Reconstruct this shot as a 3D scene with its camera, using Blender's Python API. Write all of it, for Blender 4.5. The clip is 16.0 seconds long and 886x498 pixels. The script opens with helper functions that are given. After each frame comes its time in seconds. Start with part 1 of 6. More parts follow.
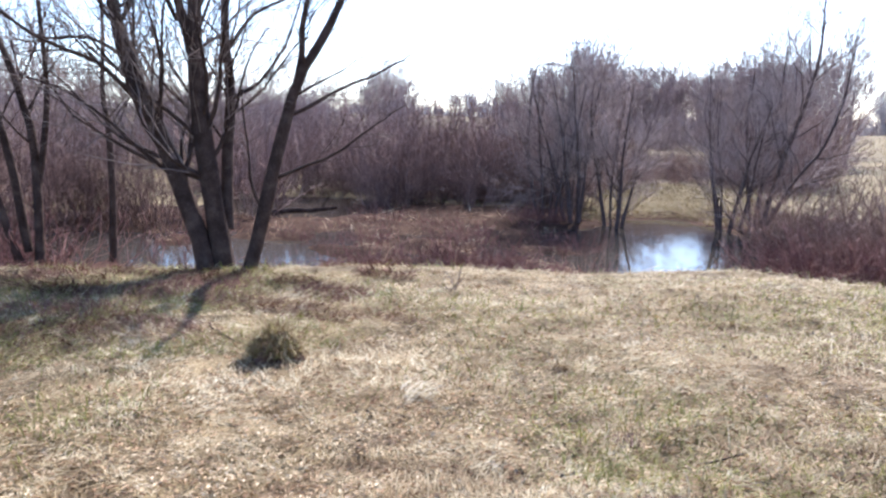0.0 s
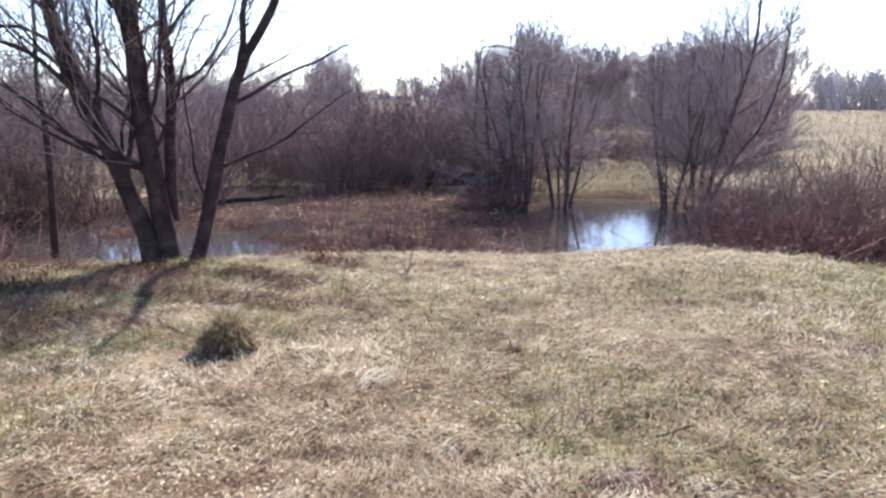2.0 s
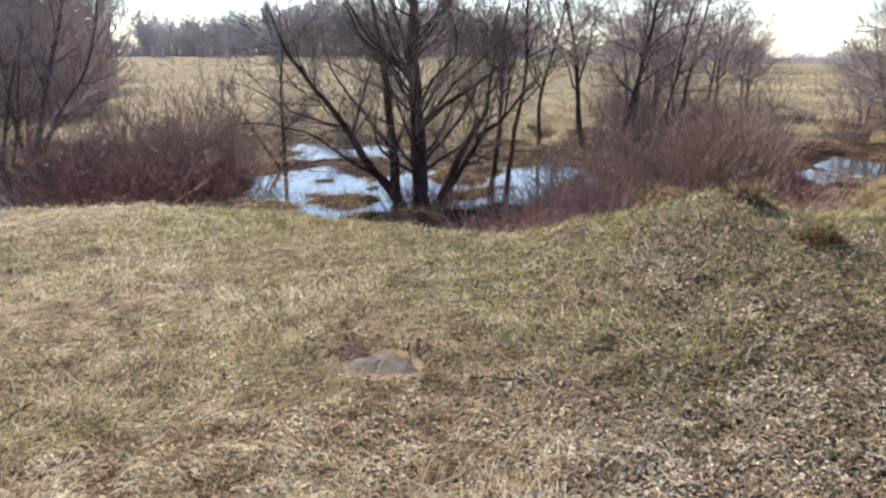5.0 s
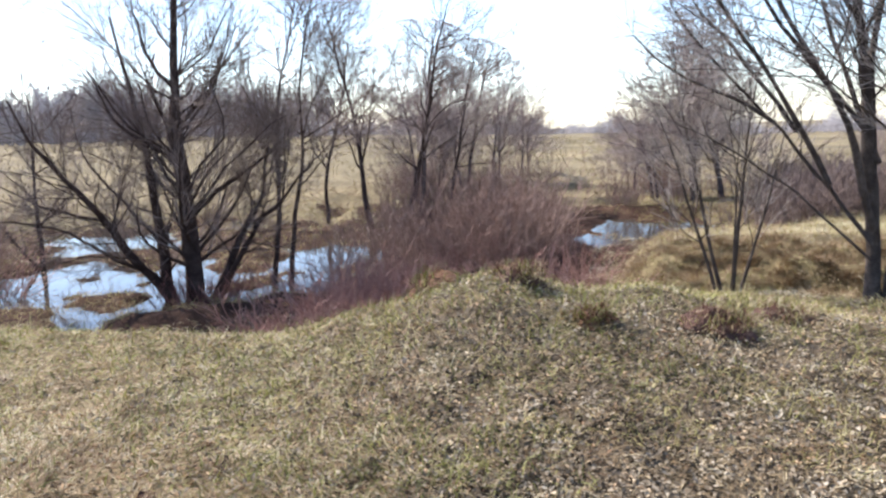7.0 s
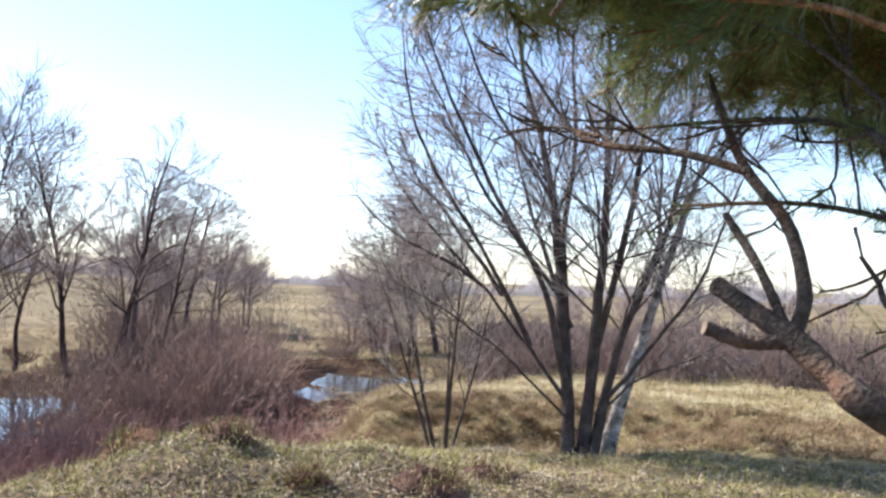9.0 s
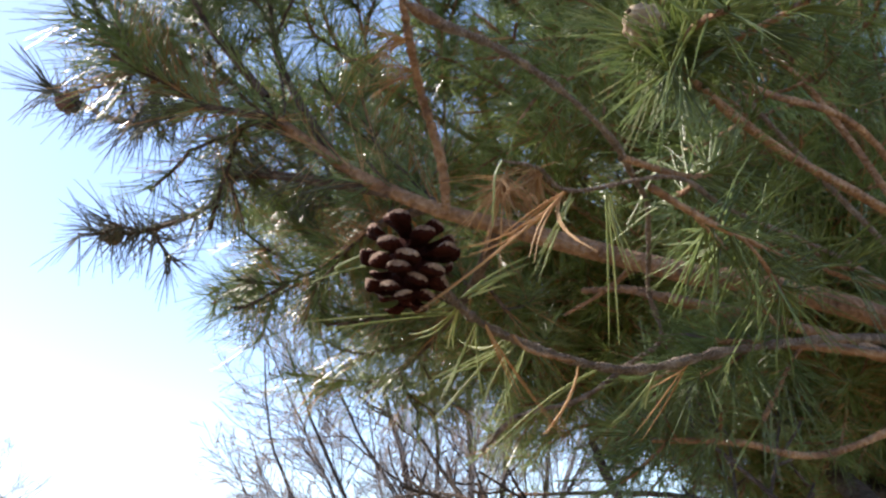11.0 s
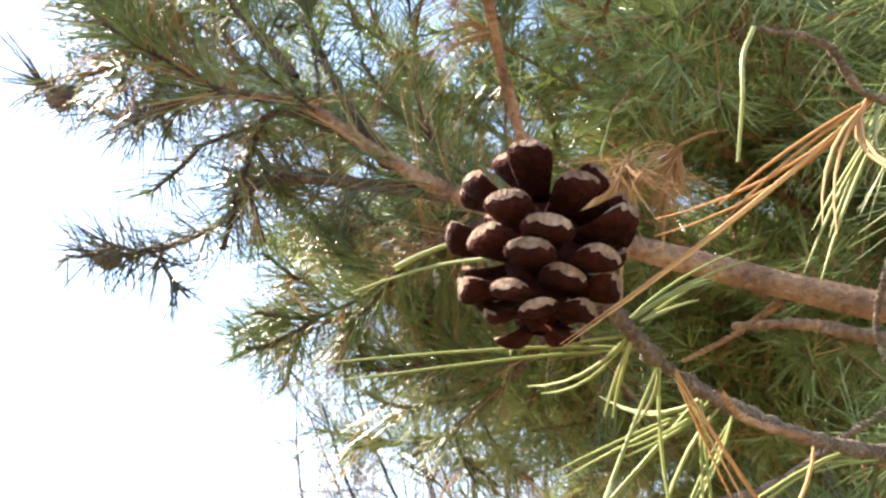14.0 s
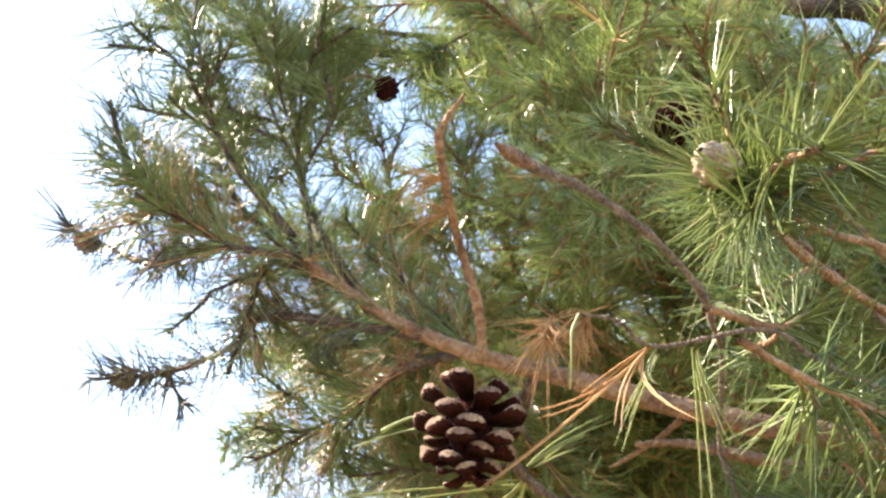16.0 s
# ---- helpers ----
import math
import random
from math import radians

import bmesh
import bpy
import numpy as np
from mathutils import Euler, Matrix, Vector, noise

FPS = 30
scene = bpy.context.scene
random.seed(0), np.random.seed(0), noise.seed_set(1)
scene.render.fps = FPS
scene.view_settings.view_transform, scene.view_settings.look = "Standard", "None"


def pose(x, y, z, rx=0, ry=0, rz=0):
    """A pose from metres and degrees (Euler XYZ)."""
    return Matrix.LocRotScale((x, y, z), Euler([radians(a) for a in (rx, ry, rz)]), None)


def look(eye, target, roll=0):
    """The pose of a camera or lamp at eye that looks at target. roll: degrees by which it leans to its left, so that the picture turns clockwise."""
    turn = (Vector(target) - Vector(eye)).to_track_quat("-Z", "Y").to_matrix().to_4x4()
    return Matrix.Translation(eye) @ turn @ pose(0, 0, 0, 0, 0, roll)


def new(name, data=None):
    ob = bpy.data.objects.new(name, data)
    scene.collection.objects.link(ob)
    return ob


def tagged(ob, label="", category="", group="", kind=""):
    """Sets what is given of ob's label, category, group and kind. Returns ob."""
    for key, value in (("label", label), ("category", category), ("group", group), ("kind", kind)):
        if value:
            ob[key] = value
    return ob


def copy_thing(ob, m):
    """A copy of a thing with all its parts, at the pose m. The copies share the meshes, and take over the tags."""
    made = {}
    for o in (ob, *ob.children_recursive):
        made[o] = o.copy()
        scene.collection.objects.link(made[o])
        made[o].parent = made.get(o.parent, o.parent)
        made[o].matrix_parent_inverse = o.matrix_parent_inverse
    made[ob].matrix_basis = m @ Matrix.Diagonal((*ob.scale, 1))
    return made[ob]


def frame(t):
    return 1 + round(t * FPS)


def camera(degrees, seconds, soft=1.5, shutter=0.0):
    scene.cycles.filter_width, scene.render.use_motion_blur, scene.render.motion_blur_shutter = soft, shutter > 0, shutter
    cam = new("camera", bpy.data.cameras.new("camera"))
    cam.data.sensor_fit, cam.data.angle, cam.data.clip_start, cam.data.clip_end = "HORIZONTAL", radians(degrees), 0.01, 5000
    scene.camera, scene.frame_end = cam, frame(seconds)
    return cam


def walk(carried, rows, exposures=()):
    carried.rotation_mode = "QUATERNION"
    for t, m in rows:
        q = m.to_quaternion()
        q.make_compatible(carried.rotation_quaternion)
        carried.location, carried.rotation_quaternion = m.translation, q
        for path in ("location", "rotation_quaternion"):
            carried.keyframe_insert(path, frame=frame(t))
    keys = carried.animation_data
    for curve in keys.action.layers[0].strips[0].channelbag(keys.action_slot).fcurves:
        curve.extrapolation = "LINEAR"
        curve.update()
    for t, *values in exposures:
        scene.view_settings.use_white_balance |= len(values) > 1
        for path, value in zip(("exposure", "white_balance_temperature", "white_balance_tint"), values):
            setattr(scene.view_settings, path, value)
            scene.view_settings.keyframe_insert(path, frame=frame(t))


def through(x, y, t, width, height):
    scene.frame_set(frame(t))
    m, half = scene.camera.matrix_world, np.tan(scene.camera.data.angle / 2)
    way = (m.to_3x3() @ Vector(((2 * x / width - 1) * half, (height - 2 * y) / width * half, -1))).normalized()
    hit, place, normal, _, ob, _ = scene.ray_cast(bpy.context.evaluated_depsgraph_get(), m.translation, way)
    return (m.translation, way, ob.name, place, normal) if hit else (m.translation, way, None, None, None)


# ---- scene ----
cam = camera(56.69, 16.0, soft=2.5)


def aim(x, y, z, yaw, pitch, roll):
    """A camera pose from its place, its turn to the left of +y, its tilt up and its lean."""
    return pose(x, y, z, 90 + pitch, 0, yaw) @ pose(0, 0, 0, 0, 0, roll)


PATH = [
    (0.0, aim(-0.711, -0.189, 1.479, 1.63, -8.69, 0.98)),
    (0.5, aim(-0.713, -0.209, 1.484, 4.49, -7.94, 0.36)),
    (1.0, aim(-0.718, -0.257, 1.493, 6.02, -6.71, -0.02)),
    (1.5, aim(-0.713, -0.217, 1.485, 3.38, -7.55, -0.19)),
    (2.0, aim(-0.707, -0.186, 1.481, -1.83, -9.78, -0.29)),
    (2.5, aim(-0.693, -0.196, 1.488, -7.29, -9.50, 0.41)),
    (3.0, aim(-0.677, -0.196, 1.493, -13.10, -9.27, 1.30)),
    (3.5, aim(-0.664, -0.221, 1.501, -20.19, -9.93, 1.18)),
    (4.0, aim(-0.636, -0.242, 1.516, -28.61, -11.43, 0.15)),
    (4.5, aim(-0.582, -0.213, 1.514, -37.75, -13.20, -0.66)),
    (5.0, aim(-0.548, -0.241, 1.517, -45.49, -13.62, -0.32)),
    (5.2, aim(-0.517, -0.228, 1.523, -47.42, -12.88, -0.09)),
    (7.3, aim(0.199, -0.093, 1.541, -61.53, -7.98, -2.09)),
    (7.5, aim(0.231, -0.088, 1.533, -63.48, -7.85, -1.76)),
    (8.0, aim(0.265, -0.073, 1.534, -68.53, -7.18, -0.84)),
    (8.5, aim(0.251, -0.086, 1.538, -73.61, -4.00, 0.36)),
    (9.0, aim(0.239, -0.087, 1.555, -78.40, 1.74, 1.50)),
    (9.5, aim(0.190, -0.056, 1.606, -82.85, 9.06, 0.45)),
    (10.0, aim(0.148, -0.046, 1.609, -86.06, 17.77, -0.95)),
    (10.2, aim(0.156, -0.040, 1.622, -87.43, 20.03, -1.26)),
    (12.3, aim(0.381, 0.002, 1.680, -87.37, 25.49, 0.30)),
    (12.5, aim(0.400, 0.006, 1.686, -86.95, 25.59, 0.40)),
    (13.0, aim(0.438, 0.012, 1.703, -85.92, 25.63, 0.81)),
    (13.5, aim(0.454, 0.020, 1.712, -85.63, 26.64, 1.17)),
    (14.0, aim(0.444, 0.025, 1.730, -85.76, 26.68, 0.90)),
    (14.5, aim(0.422, 0.023, 1.727, -86.18, 25.72, 0.34)),
    (15.0, aim(0.386, 0.033, 1.694, -87.94, 25.83, -0.08)),
    (15.5, aim(0.315, 0.024, 1.689, -88.64, 28.58, -0.36)),
    (16.0, aim(0.266, 0.010, 1.695, -87.96, 32.42, -0.75)),
]
EXPOSURES = [(0.0, 1.33, 6000, 17), (1.0, 1.33, 6000, 17), (2.0, 1.14, 6000, 17), (2.5, 1.16, 6050, 17), (3.5, 0.98, 6200, 17), (5.0, 0.93, 6500, 13), (7.5, 1.13, 6350, 13), (9.0, 1.06, 6350, 14), (10.0, 1.05, 6550, 15), (12.5, 2.2, 7000, 12), (14.0, 2.52, 7450, 12), (16.0, 2.55, 7600, 13)]
walk(cam, PATH, EXPOSURES)

# ---------------------------------------------------------------- world and sun
SUN_AZ, SUN_EL = radians(15), radians(44)
world = bpy.data.worlds.new("sky")
scene.world = world
world.use_nodes = True
wn = world.node_tree.nodes
sky = wn.new("ShaderNodeTexSky")
sky.sky_type = "NISHITA"
sky.sun_disc = False
sky.sun_elevation, sky.sun_rotation = SUN_EL, SUN_AZ
sky.air_density, sky.dust_density, sky.ozone_density = 0.85, 0.4, 2.2
wn["Background"].inputs[1].default_value = 0.15
world.node_tree.links.new(sky.outputs[0], wn["Background"].inputs[0])
sun_dir = Vector((math.sin(SUN_AZ) * math.cos(SUN_EL), math.cos(SUN_AZ) * math.cos(SUN_EL), math.sin(SUN_EL)))
sun = new("sun", bpy.data.lights.new("sun", "SUN"))
sun.data.energy, sun.data.angle, sun.data.color = 5.0, radians(0.6), (1.0, 0.94, 0.85)
sun.matrix_world = look(sun_dir * 50, (0, 0, 0))


# ---------------------------------------------------------------- materials
def surface(name, colours, scale=6.0, rough=0.85, bump=0.3, fine=60.0, island=False, patch=0.0, patch_colour=(0, 0, 0),
            patch_scale=0.6, gloss=0.25, through=0.0, clump=5.0, contrast=0.95):
    """A node material: a ramp of real colours driven by noise at two sizes, or by each loose piece at random."""
    m = bpy.data.materials.new(name)
    m.use_nodes = True
    nt = m.node_tree
    n, l = nt.nodes, nt.links
    b = n["Principled BSDF"]
    b.inputs["Roughness"].default_value = rough
    b.inputs["Specular IOR Level"].default_value = gloss
    co = n.new("ShaderNodeNewGeometry")
    big, small = n.new("ShaderNodeTexNoise"), n.new("ShaderNodeTexNoise")
    for t, s in ((big, scale), (small, fine)):
        t.inputs["Scale"].default_value = s
        t.inputs["Detail"].default_value = 5
        l.new(co.outputs["Position"], t.inputs["Vector"])
    mix = n.new("ShaderNodeMath")
    mix.operation = "MULTIPLY_ADD"
    if island:
        l.new(co.outputs["Random Per Island"], mix.inputs[0])
        mix.inputs[1].default_value = 0.6
        small.inputs["Scale"].default_value = clump
        both = n.new("ShaderNodeMath")
        both.operation = "ADD"
        l.new(big.outputs[0], both.inputs[0])
        l.new(small.outputs[0], both.inputs[1])
        half = n.new("ShaderNodeMath")
        half.operation = "MULTIPLY_ADD"
        l.new(both.outputs[0], half.inputs[0])
        half.inputs[1].default_value, half.inputs[2].default_value = contrast, 0.2 - contrast
        l.new(half.outputs[0], mix.inputs[2])
    else:
        l.new(small.outputs[0], mix.inputs[0])
        mix.inputs[1].default_value = 0.6
        half = n.new("ShaderNodeMath")
        half.operation = "MULTIPLY_ADD"
        l.new(big.outputs[0], half.inputs[0])
        half.inputs[1].default_value, half.inputs[2].default_value = 1.0, -0.3
        l.new(half.outputs[0], mix.inputs[2])
    ramp = n.new("ShaderNodeValToRGB")
    e = ramp.color_ramp.elements
    while len(e) < len(colours):
        e.new(0.5)
    for k, c in enumerate(colours):
        e[k].position = 0.22 + 0.56 * k / max(1, len(colours) - 1) if not island else k / max(1, len(colours) - 1)
        e[k].color = (*c, 1)
    l.new(mix.outputs[0], ramp.inputs[0])
    col = ramp.outputs[0]
    if patch:
        spots = n.new("ShaderNodeTexNoise")
        spots.inputs["Scale"].default_value = patch_scale
        spots.inputs["Detail"].default_value = 3
        l.new(co.outputs["Position"], spots.inputs["Vector"])
        cut = n.new("ShaderNodeMapRange")
        cut.inputs["From Min"].default_value, cut.inputs["From Max"].default_value = 0.5, 0.68
        cut.inputs["To Max"].default_value = patch
        l.new(spots.outputs[0], cut.inputs["Value"])
        blend = n.new("ShaderNodeMix")
        blend.data_type = "RGBA"
        l.new(cut.outputs[0], blend.inputs["Factor"])
        l.new(col, blend.inputs["A"])
        blend.inputs["B"].default_value = (*patch_colour, 1)
        col = blend.outputs["Result"]
    l.new(col, b.inputs["Base Color"])
    if bump:
        bp = n.new("ShaderNodeBump")
        bp.inputs["Strength"].default_value, bp.inputs["Distance"].default_value = bump, 0.02
        l.new(small.outputs[0], bp.inputs["Height"])
        l.new(bp.outputs[0], b.inputs["Normal"])
    if through:
        b.inputs["Subsurface Weight"].default_value = 0.0
        tr = n.new("ShaderNodeBsdfTranslucent")
        l.new(col, tr.inputs["Color"])
        ms = n.new("ShaderNodeMixShader")
        ms.inputs[0].default_value = through
        l.new(b.outputs[0], ms.inputs[1])
        l.new(tr.outputs[0], ms.inputs[2])
        l.new(ms.outputs[0], n["Material Output"].inputs["Surface"])
    return m


GROUND = surface("meadow_soil", [(0.07, 0.05, 0.03), (0.17, 0.125, 0.065), (0.30, 0.23, 0.125)], 2.2, 0.95, 0.8, 45, patch=0.5,
                 patch_colour=(0.16, 0.15, 0.05), patch_scale=0.35)
MOULD = surface("leaf_mould", [(0.05, 0.036, 0.023), (0.12, 0.088, 0.055), (0.22, 0.165, 0.10)], 7, 0.95, 1.0, 70, patch=0.4, patch_colour=(0.10, 0.10, 0.035), patch_scale=1.2)
FARFIELD = surface("rough_field", [(0.085, 0.064, 0.034), (0.175, 0.135, 0.07), (0.285, 0.225, 0.122)], 0.18, 0.95, 0.6, 2.5, patch=0.55, patch_colour=(0.13, 0.102, 0.052), patch_scale=0.06)
STRAW = surface("dry_grass", [(0.14, 0.092, 0.048), (0.295, 0.212, 0.115), (0.435, 0.348, 0.205), (0.545, 0.46, 0.30), (0.67, 0.595, 0.42)], 0.55, 0.7, 0,
                island=True, through=0.25, patch=0.4, patch_colour=(0.30, 0.20, 0.10), patch_scale=0.9, contrast=2.2)
GREEN = surface("green_grass", [(0.095, 0.10, 0.025), (0.20, 0.20, 0.05), (0.36, 0.335, 0.115)], 1.0, 0.6, 0, island=True, through=0.3, contrast=1.4)
PASTURE = surface("pasture_grass", [(0.16, 0.14, 0.05), (0.30, 0.265, 0.095), (0.42, 0.375, 0.16), (0.52, 0.47, 0.24)], 0.5, 0.7, 0, island=True, through=0.2, contrast=1.3)
SPRING = surface("spring_grass", [(0.17, 0.165, 0.045), (0.32, 0.305, 0.095), (0.48, 0.445, 0.185)], 1.0, 0.6, 0, island=True, through=0.3, contrast=1.4)
PALESTRAW = surface("bleached_straw", [(0.5, 0.42, 0.27), (0.66, 0.58, 0.42), (0.78, 0.71, 0.55)], 3, 0.7, 0, island=True, through=0.2)
REDSOIL = surface("rusty_soil", [(0.06, 0.03, 0.018), (0.135, 0.07, 0.04), (0.23, 0.13, 0.078)], 14, 0.95, 1.0, 60)
RUSSET = surface("russet_dead_grass", [(0.12, 0.074, 0.039), (0.24, 0.162, 0.087), (0.37, 0.275, 0.162)], 1.5, 0.8, 0, island=True, through=0.15, contrast=1.6)
FLECK = surface("straw_flecks", [(0.18, 0.10, 0.06), (0.38, 0.25, 0.15), (0.56, 0.43, 0.28), (0.72, 0.62, 0.45)], 1.0, 0.75, 0, island=True, through=0.1, contrast=1.6, gloss=0.1)
LITTER = surface("dead_leaves", [(0.06, 0.044, 0.03), (0.155, 0.12, 0.082), (0.28, 0.23, 0.165), (0.50, 0.44, 0.345)], 1.2, 0.75, 0, island=True, through=0.05, gloss=0.1)
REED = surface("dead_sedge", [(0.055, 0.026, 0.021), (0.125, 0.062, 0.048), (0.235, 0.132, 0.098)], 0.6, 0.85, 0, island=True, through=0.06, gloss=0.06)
FIELD = surface("old_field_grass", [(0.095, 0.073, 0.035), (0.18, 0.14, 0.067), (0.28, 0.225, 0.112), (0.39, 0.32, 0.175)], 0.12, 0.8, 0, island=True, through=0.2, clump=0.5)
BARK = surface("willow_bark", [(0.028, 0.019, 0.016), (0.062, 0.042, 0.036), (0.115, 0.083, 0.071)], 7, 0.95, 0.9, 70, gloss=0.06)
TWIG = surface("grey_twigs", [(0.10, 0.072, 0.064), (0.20, 0.15, 0.132), (0.33, 0.26, 0.225)], 3, 0.75, 0, island=True)
THICKET = surface("dark_thicket_twigs", [(0.125, 0.082, 0.075), (0.245, 0.165, 0.147), (0.40, 0.285, 0.252)], 1.5, 0.75, 0, island=True, gloss=0.06)
# brown twigs lightened, with haze put into the colour
HAZETWIG = surface("hazed_willow_twigs", [(0.22, 0.172, 0.16), (0.37, 0.295, 0.27), (0.53, 0.44, 0.405)], 2, 0.75, 0, island=True, gloss=0.06)
BANKTWIG = surface("brown_scrub_twigs", [(0.10, 0.072, 0.064), (0.185, 0.138, 0.123), (0.29, 0.225, 0.20)], 1.2, 0.8, 0, island=True, gloss=0.06)
# darker brown than the other thicket twigs
DARKTWIG = surface("dark_brown_twigs", [(0.075, 0.047, 0.041), (0.15, 0.096, 0.082), (0.25, 0.168, 0.142)], 1.5, 0.75, 0, island=True, gloss=0.06)
# violet-grey bark that carries the haze in its colour as well
HAZEBARK = surface("hazed_violet_bark", [(0.06, 0.044, 0.042), (0.115, 0.086, 0.08), (0.185, 0.145, 0.132)], 8, 0.9, 0.6, 70, gloss=0.06)
PALETWIG = surface("pale_willow_twigs", [(0.21, 0.175, 0.155), (0.35, 0.295, 0.265), (0.50, 0.43, 0.385)], 2, 0.75, 0, island=True)
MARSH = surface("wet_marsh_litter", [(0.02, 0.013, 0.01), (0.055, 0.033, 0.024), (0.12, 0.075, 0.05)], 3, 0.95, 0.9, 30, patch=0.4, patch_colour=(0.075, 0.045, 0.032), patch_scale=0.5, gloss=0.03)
PALE = surface("ash_grey_bark", [(0.033, 0.024, 0.02), (0.075, 0.057, 0.048), (0.14, 0.112, 0.094)], 8, 0.85, 0.7, 70)
BRAMBLE = surface("dark_bramble_twigs", [(0.095, 0.045, 0.042), (0.20, 0.10, 0.09), (0.36, 0.21, 0.18)], 0.8, 0.75, 0, island=True, gloss=0.06)
PINKBRUSH = surface("pale_reddish_twigs", [(0.19, 0.092, 0.078), (0.33, 0.178, 0.145), (0.48, 0.30, 0.245)], 0.8, 0.7, 0, island=True)
RED = surface("red_osier_twigs", [(0.15, 0.092, 0.073), (0.275, 0.175, 0.138), (0.44, 0.305, 0.243)], 0.8, 0.65, 0, island=True)
# distance haze is put into these three pale colours
HAZEWOOD = surface("hazed_wood_twigs", [(0.29, 0.25, 0.25), (0.41, 0.36, 0.355), (0.54, 0.485, 0.475)], 1, 0.9, 0, island=True, gloss=0.06)
FAR = surface("hazed_far_grey", [(0.31, 0.285, 0.295), (0.44, 0.41, 0.415), (0.56, 0.525, 0.53)], 1, 0.9, 0, island=True)
MIDFAR = surface("hazed_edge_twigs", [(0.19, 0.145, 0.142), (0.32, 0.25, 0.24), (0.46, 0.375, 0.355)], 1, 0.9, 0, island=True, gloss=0.06)
PINEBARK = surface("pine_bark", [(0.10, 0.055, 0.035), (0.27, 0.15, 0.085), (0.45, 0.29, 0.18)], 25, 0.85, 0.8, 160)
LIMBBARK = surface("flaky_limb_bark", [(0.03, 0.024, 0.02), (0.075, 0.058, 0.048), (0.15, 0.12, 0.098)], 22, 0.9, 0.9, 120, patch=0.35,
                   patch_colour=(0.36, 0.17, 0.08), patch_scale=6)
NEEDLE = surface("pine_needles", [(0.075, 0.11, 0.032), (0.14, 0.19, 0.05), (0.205, 0.265, 0.08), (0.32, 0.36, 0.15)], 3, 0.32, 0, island=True, gloss=0.6, through=0.42, contrast=1.5, clump=9)
# knobbly bark, darker than PINEBARK: the backlit look is put into the colour
SHOOTBARK = surface("backlit_knobbly_bark", [(0.05, 0.032, 0.026), (0.13, 0.086, 0.066), (0.30, 0.215, 0.16)], 60, 0.8, 1.0, 300)
SCALYBARK = surface("scaly_twig_bark", [(0.09, 0.058, 0.04), (0.24, 0.162, 0.112), (0.47, 0.36, 0.27)], 90, 0.7, 1.0, 500, gloss=0.4)
# paler than the other closed cones: sunlight is put into the colour
PALECONE = surface("sunlit_young_cone", [(0.16, 0.11, 0.075), (0.32, 0.24, 0.165), (0.50, 0.40, 0.29)], 80, 0.8, 0.4, 400)
# needles seen against bright sky: their backlit grey is put into the colour
DULLNEEDLE = surface("backlit_needles", [(0.075, 0.078, 0.06), (0.135, 0.138, 0.11), (0.21, 0.205, 0.17)], 3, 0.7, 0, island=True, gloss=0.08, through=0.3)
PALENEEDLE = surface("sunlit_needles", [(0.085, 0.12, 0.028), (0.155, 0.195, 0.05), (0.24, 0.27, 0.09), (0.38, 0.37, 0.19)], 3, 0.4, 0, island=True, gloss=0.5, through=0.22)
DRYNEEDLE = surface("dry_needles", [(0.22, 0.10, 0.04), (0.40, 0.21, 0.085), (0.56, 0.39, 0.21)], 5, 0.6, 0, island=True, through=0.2)
# shade is put into the dark wood colour, sunlight into the pale tip colour
CONE = surface("cone_wood_shaded", [(0.011, 0.0033, 0.0027), (0.025, 0.0068, 0.0052), (0.05, 0.0145, 0.0105)], 60, 0.9, 0.5, 400, gloss=0.04)
CONETIP = surface("cone_tip_sunlit", [(0.08, 0.042, 0.03), (0.19, 0.12, 0.085), (0.38, 0.28, 0.205)], 140, 0.75, 0.5, 700, gloss=0.1)
GREYCONE = surface("closed_cone", [(0.10, 0.075, 0.065), (0.18, 0.14, 0.12), (0.27, 0.22, 0.185)], 80, 0.8, 0.4, 400)
ROSECONE = surface("rosy_closed_cone", [(0.11, 0.06, 0.055), (0.19, 0.11, 0.10), (0.27, 0.175, 0.15)], 80, 0.8, 0.4, 400)
CUTWOOD = surface("weathered_cut_wood", [(0.12, 0.085, 0.06), (0.22, 0.165, 0.115), (0.33, 0.26, 0.18)], 30, 0.85, 0.4, 150)
SOIL = surface("dark_soil", [(0.045, 0.022, 0.017), (0.10, 0.054, 0.041), (0.18, 0.108, 0.08)], 12, 0.95, 1.0, 60)
ASH = surface("grey_ash", [(0.055, 0.042, 0.034), (0.115, 0.092, 0.075), (0.20, 0.168, 0.14)], 12, 0.95, 0.8, 90)

BIRCH = surface("birch_bark", [(0.10, 0.085, 0.075), (0.30, 0.27, 0.245), (0.60, 0.57, 0.53)], 11, 0.7, 0.4, 50, patch=1.0,
                patch_colour=(0.03, 0.026, 0.024), patch_scale=9)
WATER = bpy.data.materials.new("pond_water")
WATER.use_nodes = True
wb = WATER.node_tree.nodes["Principled BSDF"]
wb.inputs["Base Color"].default_value = (0.05, 0.044, 0.037, 1)
wb.inputs["Roughness"].default_value = 0.04
wb.inputs["IOR"].default_value = 1.33
wnoise, wbump = WATER.node_tree.nodes.new("ShaderNodeTexNoise"), WATER.node_tree.nodes.new("ShaderNodeBump")
wnoise.inputs["Scale"].default_value = 4.0
wbump.inputs["Strength"].default_value, wbump.inputs["Distance"].default_value = 0.12, 0.02
wgeo = WATER.node_tree.nodes.new("ShaderNodeNewGeometry")
WATER.node_tree.links.new(wgeo.outputs["Position"], wnoise.inputs["Vector"])
WATER.node_tree.links.new(wnoise.outputs[0], wbump.inputs["Height"])
WATER.node_tree.links.new(wbump.outputs[0], wb.inputs["Normal"])


